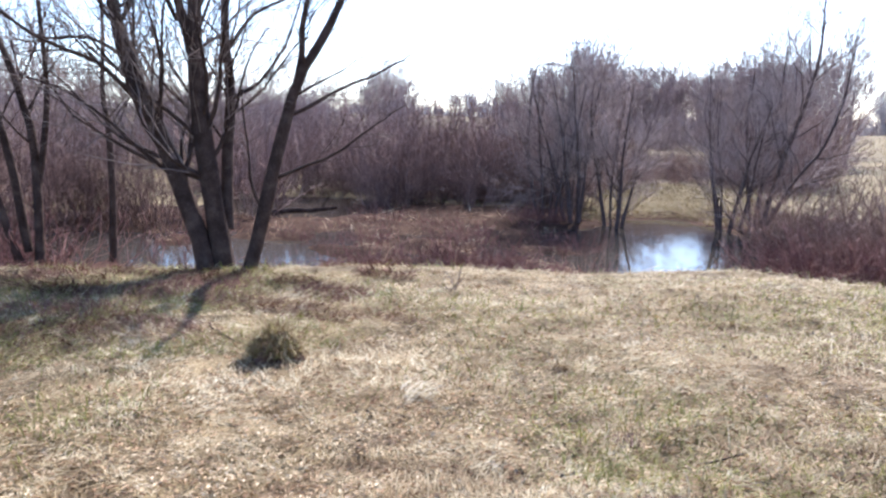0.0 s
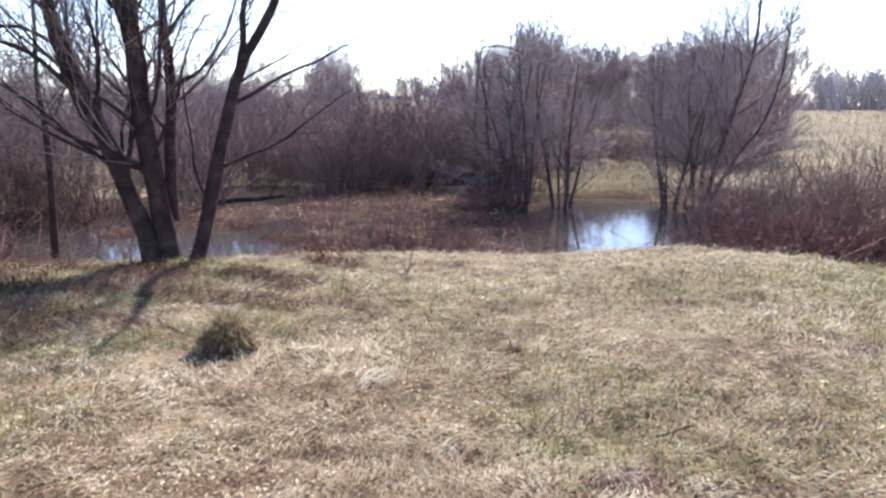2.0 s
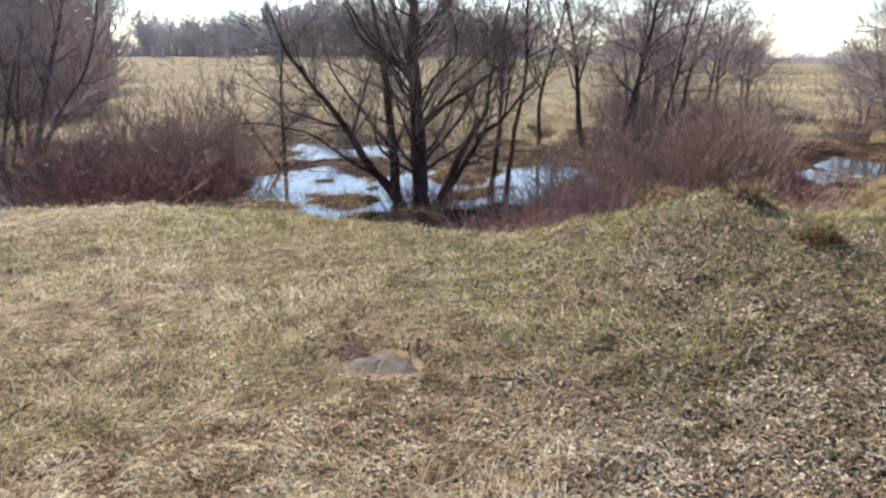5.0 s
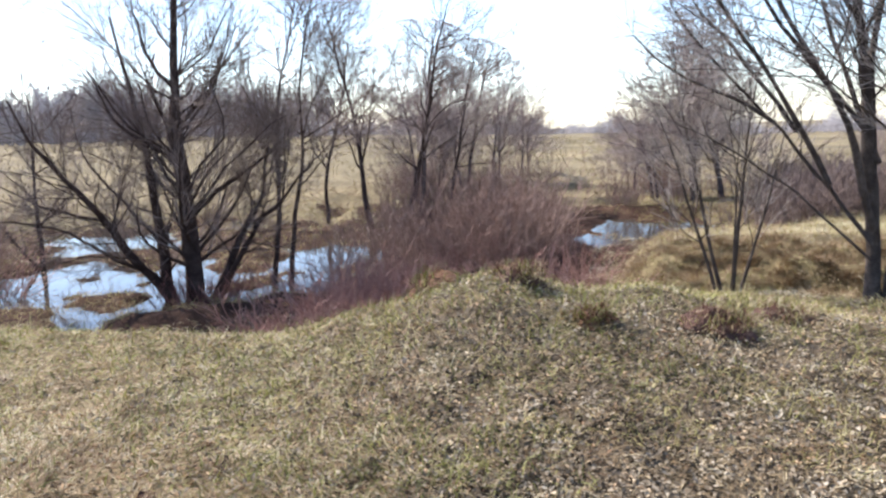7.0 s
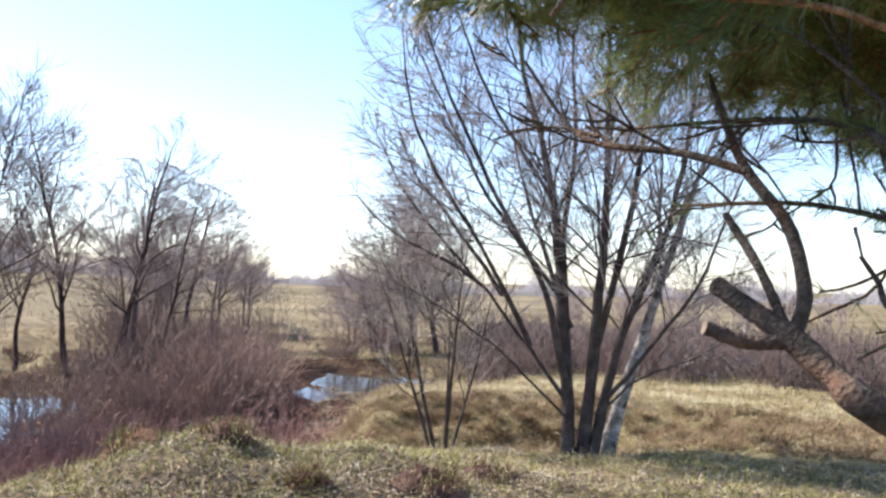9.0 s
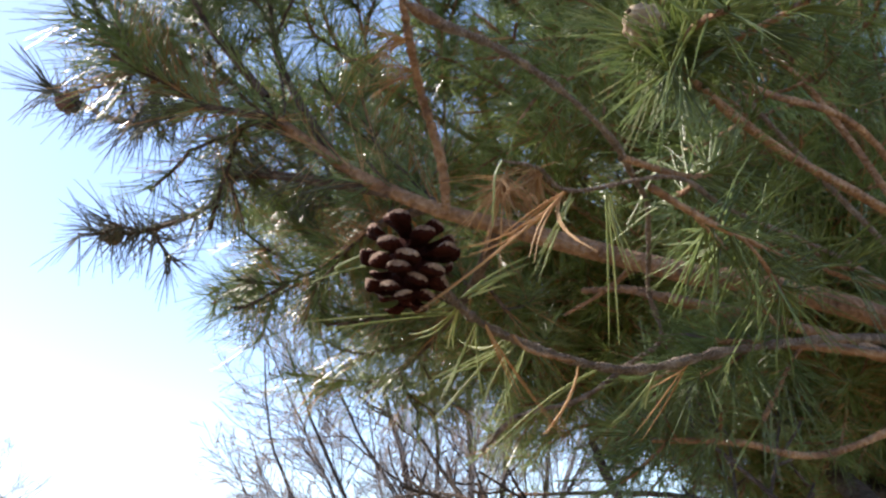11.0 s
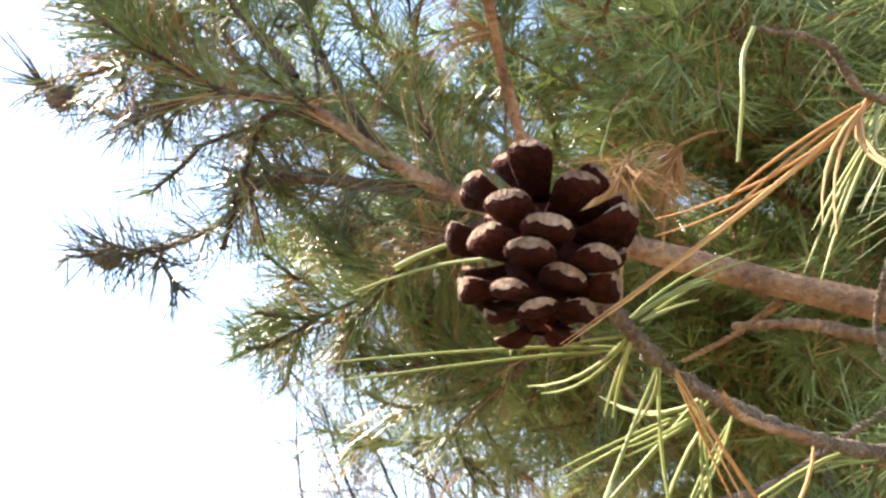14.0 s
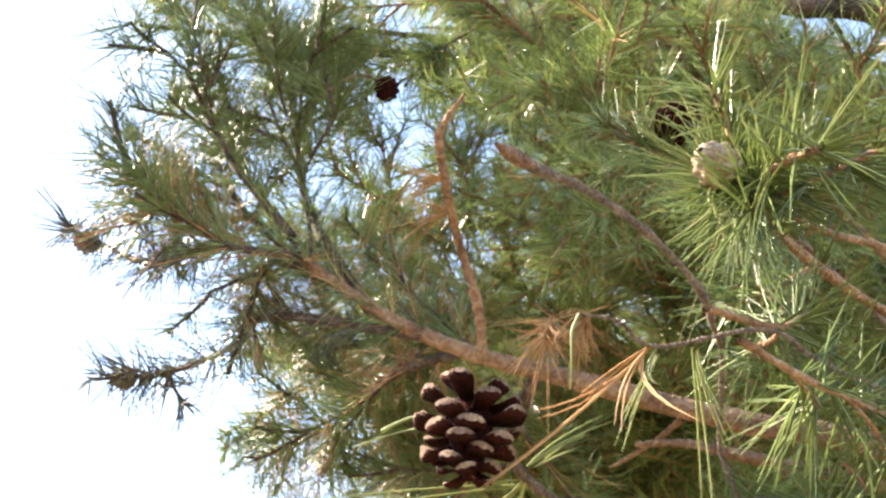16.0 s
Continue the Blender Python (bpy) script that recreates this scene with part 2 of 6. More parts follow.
# ---------------------------------------------------------------- mesh helpers
def raw_mesh(name, verts, faces, material, smooth=True):
    """A mesh from arrays of vertices and of faces that all have the same number of corners."""
    me = bpy.data.meshes.new(name)
    v, f = np.asarray(verts, np.float32), np.asarray(faces, np.int32)
    me.vertices.add(len(v))
    me.vertices.foreach_set("co", v.ravel())
    k = f.shape[1]
    me.loops.add(f.size)
    me.loops.foreach_set("vertex_index", f.ravel())
    me.polygons.add(len(f))
    me.polygons.foreach_set("loop_start", np.arange(0, f.size, k, dtype=np.int32))
    me.polygons.foreach_set("use_smooth", np.full(len(f), smooth))
    me.update(calc_edges=True)
    me.validate()
    me.materials.append(material)
    return me


def unit(v):
    return v / np.maximum(np.linalg.norm(v, axis=-1, keepdims=True), 1e-9)


class Wood:
    """Collects tapered round shoots and turns them into one mesh."""

    def __init__(self):
        self.v, self.f, self.n = [], [], 0

    def add(self, pts, rad, sides=5, caps=False):
        pts, rad = np.asarray(pts, float), np.asarray(rad, float)
        b, k = pts.shape[:2]
        if b == 0:
            return
        tan = unit(np.gradient(pts, axis=1))
        ref = np.where(np.abs(tan[:, :1, 2:3]) > 0.9, np.array([1.0, 0, 0]), np.array([0, 0, 1.0]))
        u = unit(np.cross(tan, np.broadcast_to(ref, tan.shape)))
        w = np.cross(tan, u)
        a = np.arange(sides) * 2 * np.pi / sides
        ring = u[:, :, None] * np.cos(a)[:, None] + w[:, :, None] * np.sin(a)[:, None]
        v = pts[:, :, None] + ring * rad[:, :, None, None]
        idx = self.n + np.arange(b * k * sides).reshape(b, k, sides)
        nxt = np.roll(idx, -1, 2)
        f = np.stack([idx[:, :-1], nxt[:, :-1], nxt[:, 1:], idx[:, 1:]], -1).reshape(-1, 4)
        self.v.append(v.reshape(-1, 3))
        self.f.append(f)
        self.n += v.size // 3
        return pts, rad

    def mesh(self, name, material):
        return raw_mesh(name, np.concatenate(self.v), np.concatenate(self.f), material)


def bow(points, n):
    """A smooth curve of n points through a few given ones."""
    p = np.asarray(points, float)
    p = np.concatenate([[2 * p[0] - p[1]], p, [2 * p[-1] - p[-2]]])
    out = []
    for t in np.linspace(0, len(p) - 3 - 1e-6, n):
        i, f = int(t), t - int(t)
        a, b, c, d = p[i:i + 4]
        out.append(0.5 * (2 * b + (c - a) * f + (2 * a - 5 * b + 4 * c - d) * f * f + (3 * b - a - 3 * c + d) * f ** 3))
    return np.array(out)


def shoots(rng, start, way, length, r0, r1, k, wander, rise, sag=0.0):
    """Winding shoots: points (B, k + 1, 3) and radii (B, k + 1)."""
    b = len(start)
    d, p = unit(np.asarray(way, float)), np.asarray(start, float)
    pts = [p]
    step = np.asarray(length, float)[:, None] / k
    for j in range(k):
        d = unit(d + rng.normal(0, wander, (b, 3)) + np.array([0, 0, rise - sag * j / k]))
        p = p + d * step
        pts.append(p)
    t = np.linspace(0, 1, k + 1)[None]
    return np.stack(pts, 1), np.asarray(r0)[:, None] * (1 - t) + np.asarray(r1)[:, None] * t


def side_shoots(rng, pts, rad, n, lo, hi, spread, ratio, thin=0.48, even=False):
    """Where n side shoots start on each parent (more on long ones where even is set), which way, how long and how thick."""
    b, k = pts.shape[:2]
    par = np.repeat(np.arange(b), n)
    if even:
        whole = np.linalg.norm(np.diff(pts, axis=1), axis=2).sum(1)
        par = np.sort(rng.choice(b, b * n, p=whole / whole.sum()))
    t = rng.uniform(lo, hi, b * n) * (k - 1)
    i = np.minimum(t.astype(int), k - 2)
    w = (t - i)[:, None]
    start = pts[par, i] * (1 - w) + pts[par, i + 1] * w
    tan = unit(pts[par, i + 1] - pts[par, i])
    side = unit(np.cross(tan, rng.normal(0, 1, tan.shape)))
    ang = rng.uniform(spread[0], spread[1], len(t))[:, None]
    way = tan * np.cos(ang) + side * np.sin(ang)
    plen = np.linalg.norm(np.diff(pts, axis=1), axis=2).sum(1)[par]
    length = plen * ratio * rng.uniform(0.5, 1.15, len(t)) * (1.15 - 0.65 * t / (k - 1))
    r = (rad[par, i] * (1 - w[:, 0]) + rad[par, i + 1] * w[:, 0]) * thin
    return start, way, length, r


def part(name, me, parent, label=""):
    ob = new(name, me)
    ob.parent = parent
    if label:
        ob["label"] = label
    return ob


def bare_tree(name, at, stems, seed, label, category="tree", group="", bark=None, twig=None, counts=(9, 7, 5), finest=0.0028,
              spread=(0.5, 1.0), wander=0.10, rise=0.05, low=0.25, ratio=(0.48, 0.55, 0.6), turn=0.0, sides=8, bend=0.33, cuts=3, taper=1.0, thin=0.48, limbs=(), dome=None, gnarl=0.02):
    """A leafless tree: stems of (way, length, radius at the base, offset of the base), each branching three times.
    Limbs are (radius at the base, at the tip, depth at the base, at the tip, (across, height), ...), and follow those points.
    A dome (height of its middle, half width, half height) rounds the crown."""
    rng = np.random.default_rng(seed)
    tree = new(name)
    tree.matrix_world = pose(*at, 0, 0, turn)
    big, fine = Wood(), Wood()

    def rounded(q):
        if dome is None:
            return q
        mid = np.array([0, 0, dome[0]])
        far = np.linalg.norm((q - mid) / np.array([dome[1], dome[1], dome[2]]), axis=-1, keepdims=True)
        out = mid + (q - mid) / np.maximum(far, 1.0) * (1 + 0.10 * np.tanh(np.maximum(far - 1, 0)))
        return np.where((q[..., 2:] > dome[0] - 0.5 * dome[2]), out, q)

    if limbs:
        p = np.stack([bow([(a, 0, h) for a, h in q[4:]], 17) for q in limbs])
        p[:, :, 1] = np.array([q[2] + (q[3] - q[2]) * np.linspace(0, 1, 17) for q in limbs])
        p[:, 1:] += np.cumsum(rng.normal(0, gnarl, p[:, 1:].shape), 1) * 0.5
        r0 = np.array([q[0] for q in limbs])
        r = r0[:, None] + (np.array([q[1] for q in limbs]) - r0)[:, None] * np.linspace(0, 1, 17)[None]
        start = p[:, 0]
    else:
        way = np.array([s[0] for s in stems], float)
        length = np.array([s[1] for s in stems], float)
        r0 = np.array([s[2] for s in stems], float)
        start = np.array([s[3] for s in stems], float)
        p, r = shoots(rng, start, way, length, r0, r0 * 0.10, 16, wander * bend, rise * 0.3)
        p = rounded(p)
    # a stem that starts higher up grows out of the nearest stem that starts at the ground
    low_stems = [k for k in range(len(p)) if start[k, 2] <= 0.2]
    for k in range(len(p)):
        if start[k, 2] > 0.2 and not limbs:
            spots_ = [p[q, np.argmin(np.abs(p[q, :, 2] - start[k, 2]))] for q in low_stems]
            best = min(spots_, key=lambda v: np.hypot(*(v - start[k])[:2]))
            p[k] += best - p[k, 0]
    if taper != 1.0:
        r = r0[:, None] * (0.06 + 0.94 * (1 - np.linspace(0, 1, r.shape[1])[None]) ** taper)
    r[:, 0] *= np.where(start[:, 2] <= 0.2, 1.25, 1.0)
    for k in range(len(p)):
        one = Wood()
        one.add(p[k:k + 1], r[k:k + 1] * (1 + rng.normal(0, 0.05, r[k:k + 1].shape)), sides)
        part("stem", one.mesh("stem", bark or BARK), tree)
    s, w, ln, rr = side_shoots(rng, p, r, counts[0], low, 0.97, spread, ratio[0], thin, bool(limbs))
    if limbs:
        ln = np.clip(ln, 0.45, 2.2)
    p1, r1 = shoots(rng, s, w, ln, rr, np.maximum(rr * 0.2, finest), 7, wander, rise * 1.6)
    p1 = rounded(p1)
    big.add(p1, r1, sides - 3)
    s, w, ln, rr = side_shoots(rng, p1, r1, counts[1], 0.12, 0.92, (0.35, 0.85), ratio[1], even=True)
    p2, r2 = shoots(rng, s, w, ln, np.maximum(rr, finest), np.full(len(s), finest), cuts, wander * 0.75, rise * 1.2)
    p2 = rounded(p2)
    fine.add(p2, r2, 3)
    if counts[2]:
        s, w, ln, rr = side_shoots(rng, p2, r2, counts[2], 0.1, 0.9, (0.3, 0.75), ratio[2], even=True)
        p3, r3 = shoots(rng, s, w, np.maximum(ln, 0.08), np.full(len(s), finest * 0.9), np.full(len(s), finest * 0.5), 1, wander * 0.7, rise)
        p3 = rounded(p3)
        fine.add(p3, r3, 3)
    part("branchwork", big.mesh("branchwork", bark or BARK), tree)["kind"] = "stuff"
    part("crown", fine.mesh("crown", twig or TWIG), tree, "fine leafless twigs")["kind"] = "stuff"
    return tagged(tree, label, category, group)


def thicket(name, at, seed, n, height, spread, material, label, group="", lean=0.35, twigs=5, r0=0.008, finest=0.004, category="shrub", tilt=0.28):
    """A leafless shrub: many thin shoots from one stool."""
    rng = np.random.default_rng(seed)
    bush = new(name)
    bush.matrix_world = pose(*at)
    wood, fine = Wood(), Wood()
    a, q = rng.uniform(0, 2 * np.pi, n), np.sqrt(rng.uniform(0, 1, n))
    start = np.stack([np.cos(a) * q * spread, np.sin(a) * q * spread, np.full(n, -0.05)], 1)
    way = np.stack([np.cos(a) * q * lean, np.sin(a) * q * lean, np.ones(n)], 1) + rng.normal(0, tilt, (n, 3))
    p, r = shoots(rng, start, way, height * rng.uniform(0.3, 1.15, n), np.full(n, r0), np.full(n, finest), 4, 0.19, 0.05)
    wood.add(p, r, 3)
    s, w, ln, rr = side_shoots(rng, p, r, twigs, 0.2, 1.0, (0.4, 1.2), 0.42)
    p2, r2 = shoots(rng, s, w, ln, np.full(len(s), finest), np.full(len(s), finest * 0.7), 2, 0.2, 0.05)
    fine.add(p2, r2, 3)
    part("brushwood", wood.mesh("brushwood", material), bush)["kind"] = "stuff"
    part("spray", fine.mesh("spray", material), bush)["kind"] = "stuff"
    return tagged(bush, label, category, group)


# ---------------------------------------------------------------- the lie of the land
CX, CY = -0.35, -0.15
WATER_Z = -0.9


def lump(x, y, s, seed):
    """Smooth noise between about -1 and 1, of lumps s metres wide."""
    rng = np.random.default_rng(seed)
    out = 0
    for k in range(7):
        a, ph, f = rng.uniform(0, 6.28), rng.uniform(0, 6.28), rng.uniform(0.6, 1.7) * 3.1 / s
        out = out + np.sin((x * np.cos(a) + y * np.sin(a)) * f + ph + 0.8 * np.sin((x * np.sin(a) - y * np.cos(a)) * f * 0.7 + ph * 2))
    return out / 4.0


def step(a, b, v):
    t = np.clip((v - a) / (b - a), 0, 1)
    return t * t * (3 - 2 * t)


def polar(az, r):
    a = math.radians(az)
    return CX + r * math.sin(a), CY + r * math.cos(a)


# open water: bearing, distance, half width in degrees, half depth in metres
POOLS = [(-19, 13.6, 6, 2.6), (-27, 15.5, 4, 2.5), (-12.5, 23.5, 6, 2.6), (12.2, 16.9, 4.6, 4.4), (35, 14.8, 6.5, 3.8), (39, 20.5, 9, 2.8),
         (44, 14.4, 6, 3.4), (51, 14.6, 6, 3.6), (57, 16.4, 5, 2.0), (74.0, 18.2, 7.5, 2.3), (60, 23, 8, 2.5)]


def land(x, y):
    """The height of the ground."""
    x, y = np.asarray(x, float), np.asarray(y, float)
    dx, dy = x - CX, y - CY
    r = np.hypot(dx, dy)
    az = np.degrees(np.arctan2(dx, dy))
    edge = np.interp(az, [-180, -60, -30, -14, 7, 17, 25, 31, 40, 50, 56, 64, 72, 90, 180],
                     [30, 11, 9.6, 8.9, 8.8, 9.5, 9.2, 8.2, 7.2, 6.7, 6.7, 7.2, 7.5, 8.0, 30])
    meadow = -0.012 * r + 0.03 * lump(x, y, 2.2, 3) + 0.012 * lump(x, y, 0.7, 4) + 0.017 * lump(x, y, 0.28, 41) * step(12, 8, r)
    # the mound
    crest = np.interp(az, [30, 46, 50, 55, 61, 66, 72, 80, 88, 100, 115, 135], [0, 0.0, 0.05, 0.19, 0.36, 0.41, 0.36, 0.23, 0.12, 0.14, 0.15, 0.0])
    meadow = meadow + crest * np.exp(-((r - 6.4) / np.where(r > 6.4, 0.95, 1.55)) ** 2) * (1 + 0.16 * lump(x, y, 0.9, 9)) + 0.35 * crest * np.exp(-((r - 5.0) / 1.6) ** 2)
    # the wet hollow beyond it
    wetness = np.zeros_like(r)
    for a, d, wa, wd in POOLS:
        wetness = np.maximum(wetness, np.exp(-((az - a) / wa) ** 2 - ((r - d) / wd) ** 2))
    marsh = WATER_Z + 0.14 - np.where(az > 25, 0.30, 0.50) * wetness + (0.12 * lump(x, y, 1.2, 66) - 0.10) * step(24, 14, az) * step(12.0, 13.0, r) * step(20, 18, r) + (0.15 * lump(x, y, 1.3, 5) + 0.06) * step(24, 30, az) * step(80, 66, az) + 0.045 * lump(x, y, 0.7, 6) + 0.035 * lump(x, y, 0.33, 67) * step(24, 30, az)
    # the further bank with a grass field on top
    bank = np.interp(r, [8.6, 9.7, 10.2, 11.3, 12.0, 17, 24, 60], [-0.34, -0.52, -0.50, -0.14, -0.06, -0.45, -0.7, -0.8]) + (0.06 * lump(x, y, 1.1, 8) + 0.075 * lump(x, y, 0.45, 81)) * step(12.5, 11.5, r) + 0.02 * lump(x, y, 2, 82)
    side = step(70.5, 75.5, az - 9.0 * step(12.6, 14.6, r) * step(24, 20, r) + 1.5 * lump(x, y, 3, 12) * (r > 9)) * step(-175, -150, az)
    low = marsh * (1 - side) + bank * side
    z = meadow + (low - meadow) * step(edge - 0.1, edge + 2.4, r)
    # the fields that climb to the skyline
    rise = np.interp(az, [-180, -60, -40, -25, -8, 0, 8, 20, 45, 60, 72, 80, 100, 180], [-0.4, 0, 0.6, 0.7, 0.6, 0.5, 0.3, -0.3, -0.25, -0.7, -1.0, -1.3, -1.2, -0.4])
    shore = np.interp(az, [-60, -10, 5, 11, 18, 30, 40, 50, 60, 75, 90], [28, 28, 26, 21.5, 21.5, 22, 24.5, 22, 26, 28, 26])
    top = 1.5 + 120 * np.tan(np.radians(rise))
    t = np.clip((r - shore) / (120 - shore), 0, 1)
    hill = low + (top - low) * (0.35 * t + 0.65 * t * (2 - t)) + 0.10 * lump(x, y, 9, 21) * step(0, 0.1, t)
    z = np.where(r > shore, hill, z)
    return np.where(r > 120, top - (r - 120) * 0.01, z)


def ground_z(x, y):
    return float(land(np.array([x]), np.array([y]))[0])


def put(az, r, sink=0.0):
    x, y = polar(az, r)
    return x, y, ground_z(x, y) - sink


angles = np.concatenate([np.arange(-60, 125, 0.4), np.arange(125, 300, 5.0)])
radii = np.concatenate([[0.0, 0.8, 1.6], 2.2 * (30 / 2.2) ** np.linspace(0, 1, 190), 31 * (4500 / 31) ** np.linspace(0.0, 1, 60)])
A, Rr = np.meshgrid(np.radians(angles), radii)
gx, gy = CX + Rr * np.sin(A), CY + Rr * np.cos(A)
gz = land(gx, gy)
na, nr = len(angles), len(radii)
gi = np.arange(na * nr).reshape(nr, na)
gj = np.roll(gi, -1, 1)
gf = np.stack([gi[:-1], gi[1:], gj[1:], gj[:-1]], -1).reshape(-1, 4)
ground = new("ground", raw_mesh("ground", np.stack([gx, gy, gz], -1).reshape(-1, 3), gf, GROUND))
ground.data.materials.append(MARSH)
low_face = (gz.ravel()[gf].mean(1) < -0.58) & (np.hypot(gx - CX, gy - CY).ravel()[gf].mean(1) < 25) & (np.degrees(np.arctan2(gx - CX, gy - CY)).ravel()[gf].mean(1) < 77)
fx, fy = gx.ravel()[gf].mean(1), gy.ravel()[gf].mean(1)
fr, fa = np.hypot(fx - CX, fy - CY), np.degrees(np.arctan2(fx - CX, fy - CY))
mould = (fr < 6.9) & (fr > 2) & (fa > 40) & (step(42, 62, fa + 10 * lump(fx, fy, 1.6, 41)) + 0.3 * lump(fx, fy, 0.5, 44) > 0.45)
ground.data.materials.append(MOULD)
ground.data.materials.append(FARFIELD)
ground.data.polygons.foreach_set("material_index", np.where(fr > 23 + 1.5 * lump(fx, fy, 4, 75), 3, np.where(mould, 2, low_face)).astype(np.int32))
tagged(ground, "matted dry spring meadow sloping down to wet hollow", "ground", kind="structure")

wa, wr = np.meshgrid(np.radians(np.arange(-45, 86, 1.0)), np.linspace(9.5, 31, 40))
wi = np.arange(wa.size).reshape(wa.shape)
water = new("water", raw_mesh("water", np.stack([CX + wr * np.sin(wa), CY + wr * np.cos(wa), np.full(wa.shape, WATER_Z)], -1).reshape(-1, 3),
                              np.stack([wi[:-1, :-1], wi[1:, :-1], wi[1:, 1:], wi[:-1, 1:]], -1).reshape(-1, 4), WATER))
tagged(water, "still dark flood water reflecting the pale sky", "water", kind="structure")


# bare patches in the turf: bearing, distance, size
SPOTS = [(26.8, 5.7, 0.17), (6.4, 3.85, 0.12), (9.2, 3.15, 0.16), (23, 4.0, 0.07), (3, 5.0, 0.06), (33, 6.5, 0.1), (39.2, 3.75, 0.25), (37.0, 4.0, 0.14), (42.5, 3.95, 0.08)]


def off_spots(x, y):
    ok = np.ones(len(x), bool)
    for a, d, w in SPOTS:
        sx, sy = polar(a, d)
        ok &= np.hypot(x - sx, y - sy) > w * 0.92
    return ok


# ---------------------------------------------------------------- grass and litter
def blades(rng, x, y, z, length, width, lift, curl=0.5, flat=False, comb=False):
    """Bent pointed blades, five corners each in two faces of four."""
    n = len(x)
    a = rng.uniform(0, 2 * np.pi, n)
    if comb:
        a = 2.2 * lump(x, y, 1.3, 77) + 1.2 * lump(x, y, 0.4, 78) + rng.normal(0, 0.5, n)
    fwd = np.stack([np.cos(a), np.sin(a), np.zeros(n)], 1)
    side = np.stack([-np.sin(a), np.cos(a), rng.normal(0, 0.35, n)], 1)
    p0 = np.stack([x, y, z], 1)
    L, W = length[:, None], width[:, None]
    up = np.array([0, 0, 1.0])
    p1 = p0 + L * 0.55 * (fwd * np.cos(lift)[:, None] + up * np.sin(lift)[:, None])
    l2 = lift - curl * rng.uniform(0.3, 1.5, n)
    p2 = p1 + L * 0.45 * (fwd * np.cos(l2)[:, None] + up * np.sin(l2)[:, None])
    if flat:
        v = np.stack([p0 - side * W / 2, p0 + side * W / 2, p2 + side * W / 5, p2 - side * W / 5], 1)
        return v.reshape(-1, 3), np.arange(n * 4).reshape(n, 4)
    v = np.stack([p0 - side * W / 2, p0 + side * W / 2, p1 + side * W / 2.4, p1 - side * W / 2.4, p2 + side * W / 9, p2 - side * W / 9], 1)
    i = np.arange(n)[:, None] * 6
    f = np.concatenate([i + np.array([0, 1, 2, 3]), i + np.array([3, 2, 4, 5])])
    return v.reshape(-1, 3), f


def sward(name, n, seed, az0, az1, r0, r1, length, width, lift, material, label, keep=None, power=1.0, flat=False, clumps=0, comb=False):
    rng = np.random.default_rng(seed)
    az = np.radians(rng.uniform(az0, az1, n))
    r = r0 * (r1 / r0) ** (rng.uniform(0, 1, n) ** power)
    x, y = CX + r * np.sin(az), CY + r * np.cos(az)
    if clumps:
        pick = rng.integers(0, clumps, n)
        x, y = x[pick] + rng.normal(0, 0.035, n), y[pick] + rng.normal(0, 0.035, n)
        r = np.hypot(x - CX, y - CY)
    if keep is not None:
        ok = keep(x, y, r, np.degrees(az), rng)
        x, y, r = x[ok], y[ok], r[ok]
    n = len(x)
    size = rng.uniform(0.5, 1.3, n)
    v, f = blades(rng, x, y, land(x, y) + 0.003, length * size * (1 + 0.03 * r), width * (0.6 + 0.14 * r) * rng.uniform(0.6, 1.3, n), rng.normal(lift, 0.28, n), 0.5, flat, comb)
    return tagged(new(name, raw_mesh(name, v, f, material)), label, "grass", kind="stuff")


def on_meadow(x, y, r, az, rng):
    bare = lump(x, y, 1.3, 31) + 0.5 * lump(x, y, 0.5, 32)
    return off_spots(x, y) & (bare > -1.15 + rng.normal(0, 0.25, len(x))) & (rng.uniform(0, 1, len(x)) > (0.34 * step(20, 36, az) + 0.46 * step(42, 60, az)) * step(0.8, 2, x) * (r < 8.5))


sward("dry_grass", 175000, 11, -42, 112, 2.1, 10.8, 0.075, 0.0038, 0.10, STRAW, "flattened straw-coloured dry grass covering the meadow", on_meadow, comb=True)
sward("lying_straw", 45000, 19, -42, 112, 2.1, 10.0, 0.17, 0.0030, 0.10, STRAW, "long dead grass stalks lying in combed mats", lambda x, y, r, az, rng: on_meadow(x, y, r, az, rng) & (lump(x, y, 0.5, 36) > -0.2), comb=True)
sward("dark_thatch", 30000, 26, -42, 112, 2.1, 10.0, 0.065, 0.0036, 0.25, RUSSET, "brown dead grass showing through the straw", on_meadow, clumps=1500, comb=True)
sward("russet_thatch", 46000, 68, 16, 60, 2.1, 8.5, 0.06, 0.0036, 0.2, RUSSET, "brown thatch of dead grass towards the mound", lambda x, y, r, az, rng: off_spots(x, y) & (lump(x, y, 0.9, 69) + 0.6 * step(22, 40, az) > 0.2 + rng.normal(0, 0.3, len(x))), comb=True)
sward("dry_tufts", 34000, 16, -42, 112, 2.1, 10.8, 0.075, 0.0034, 0.45, STRAW, "small upright tufts of dry straw in the meadow", on_meadow, clumps=2000)
sward("green_grass", 70000, 12, -42, 112, 2.1, 10.5, 0.085, 0.0042, 0.7, GREEN, "short new green grass showing between dry straw",
      lambda x, y, r, az, rng: off_spots(x, y) & (0.8 * lump(x, y, 1.2, 33) - 0.22 + 0.75 * step(14, 34, az) * step(4.0, 6.0, r) + 0.5 * step(50, 60, az) * np.exp(-((r - 6.7) / 0.6) ** 2) - 0.35 * step(58, 70, az) * step(6.4, 5.6, r) - 0.55 * step(74, 84, az) * step(6.0, 7.0, r) > 0.12 + rng.normal(0, 0.3, len(x))))
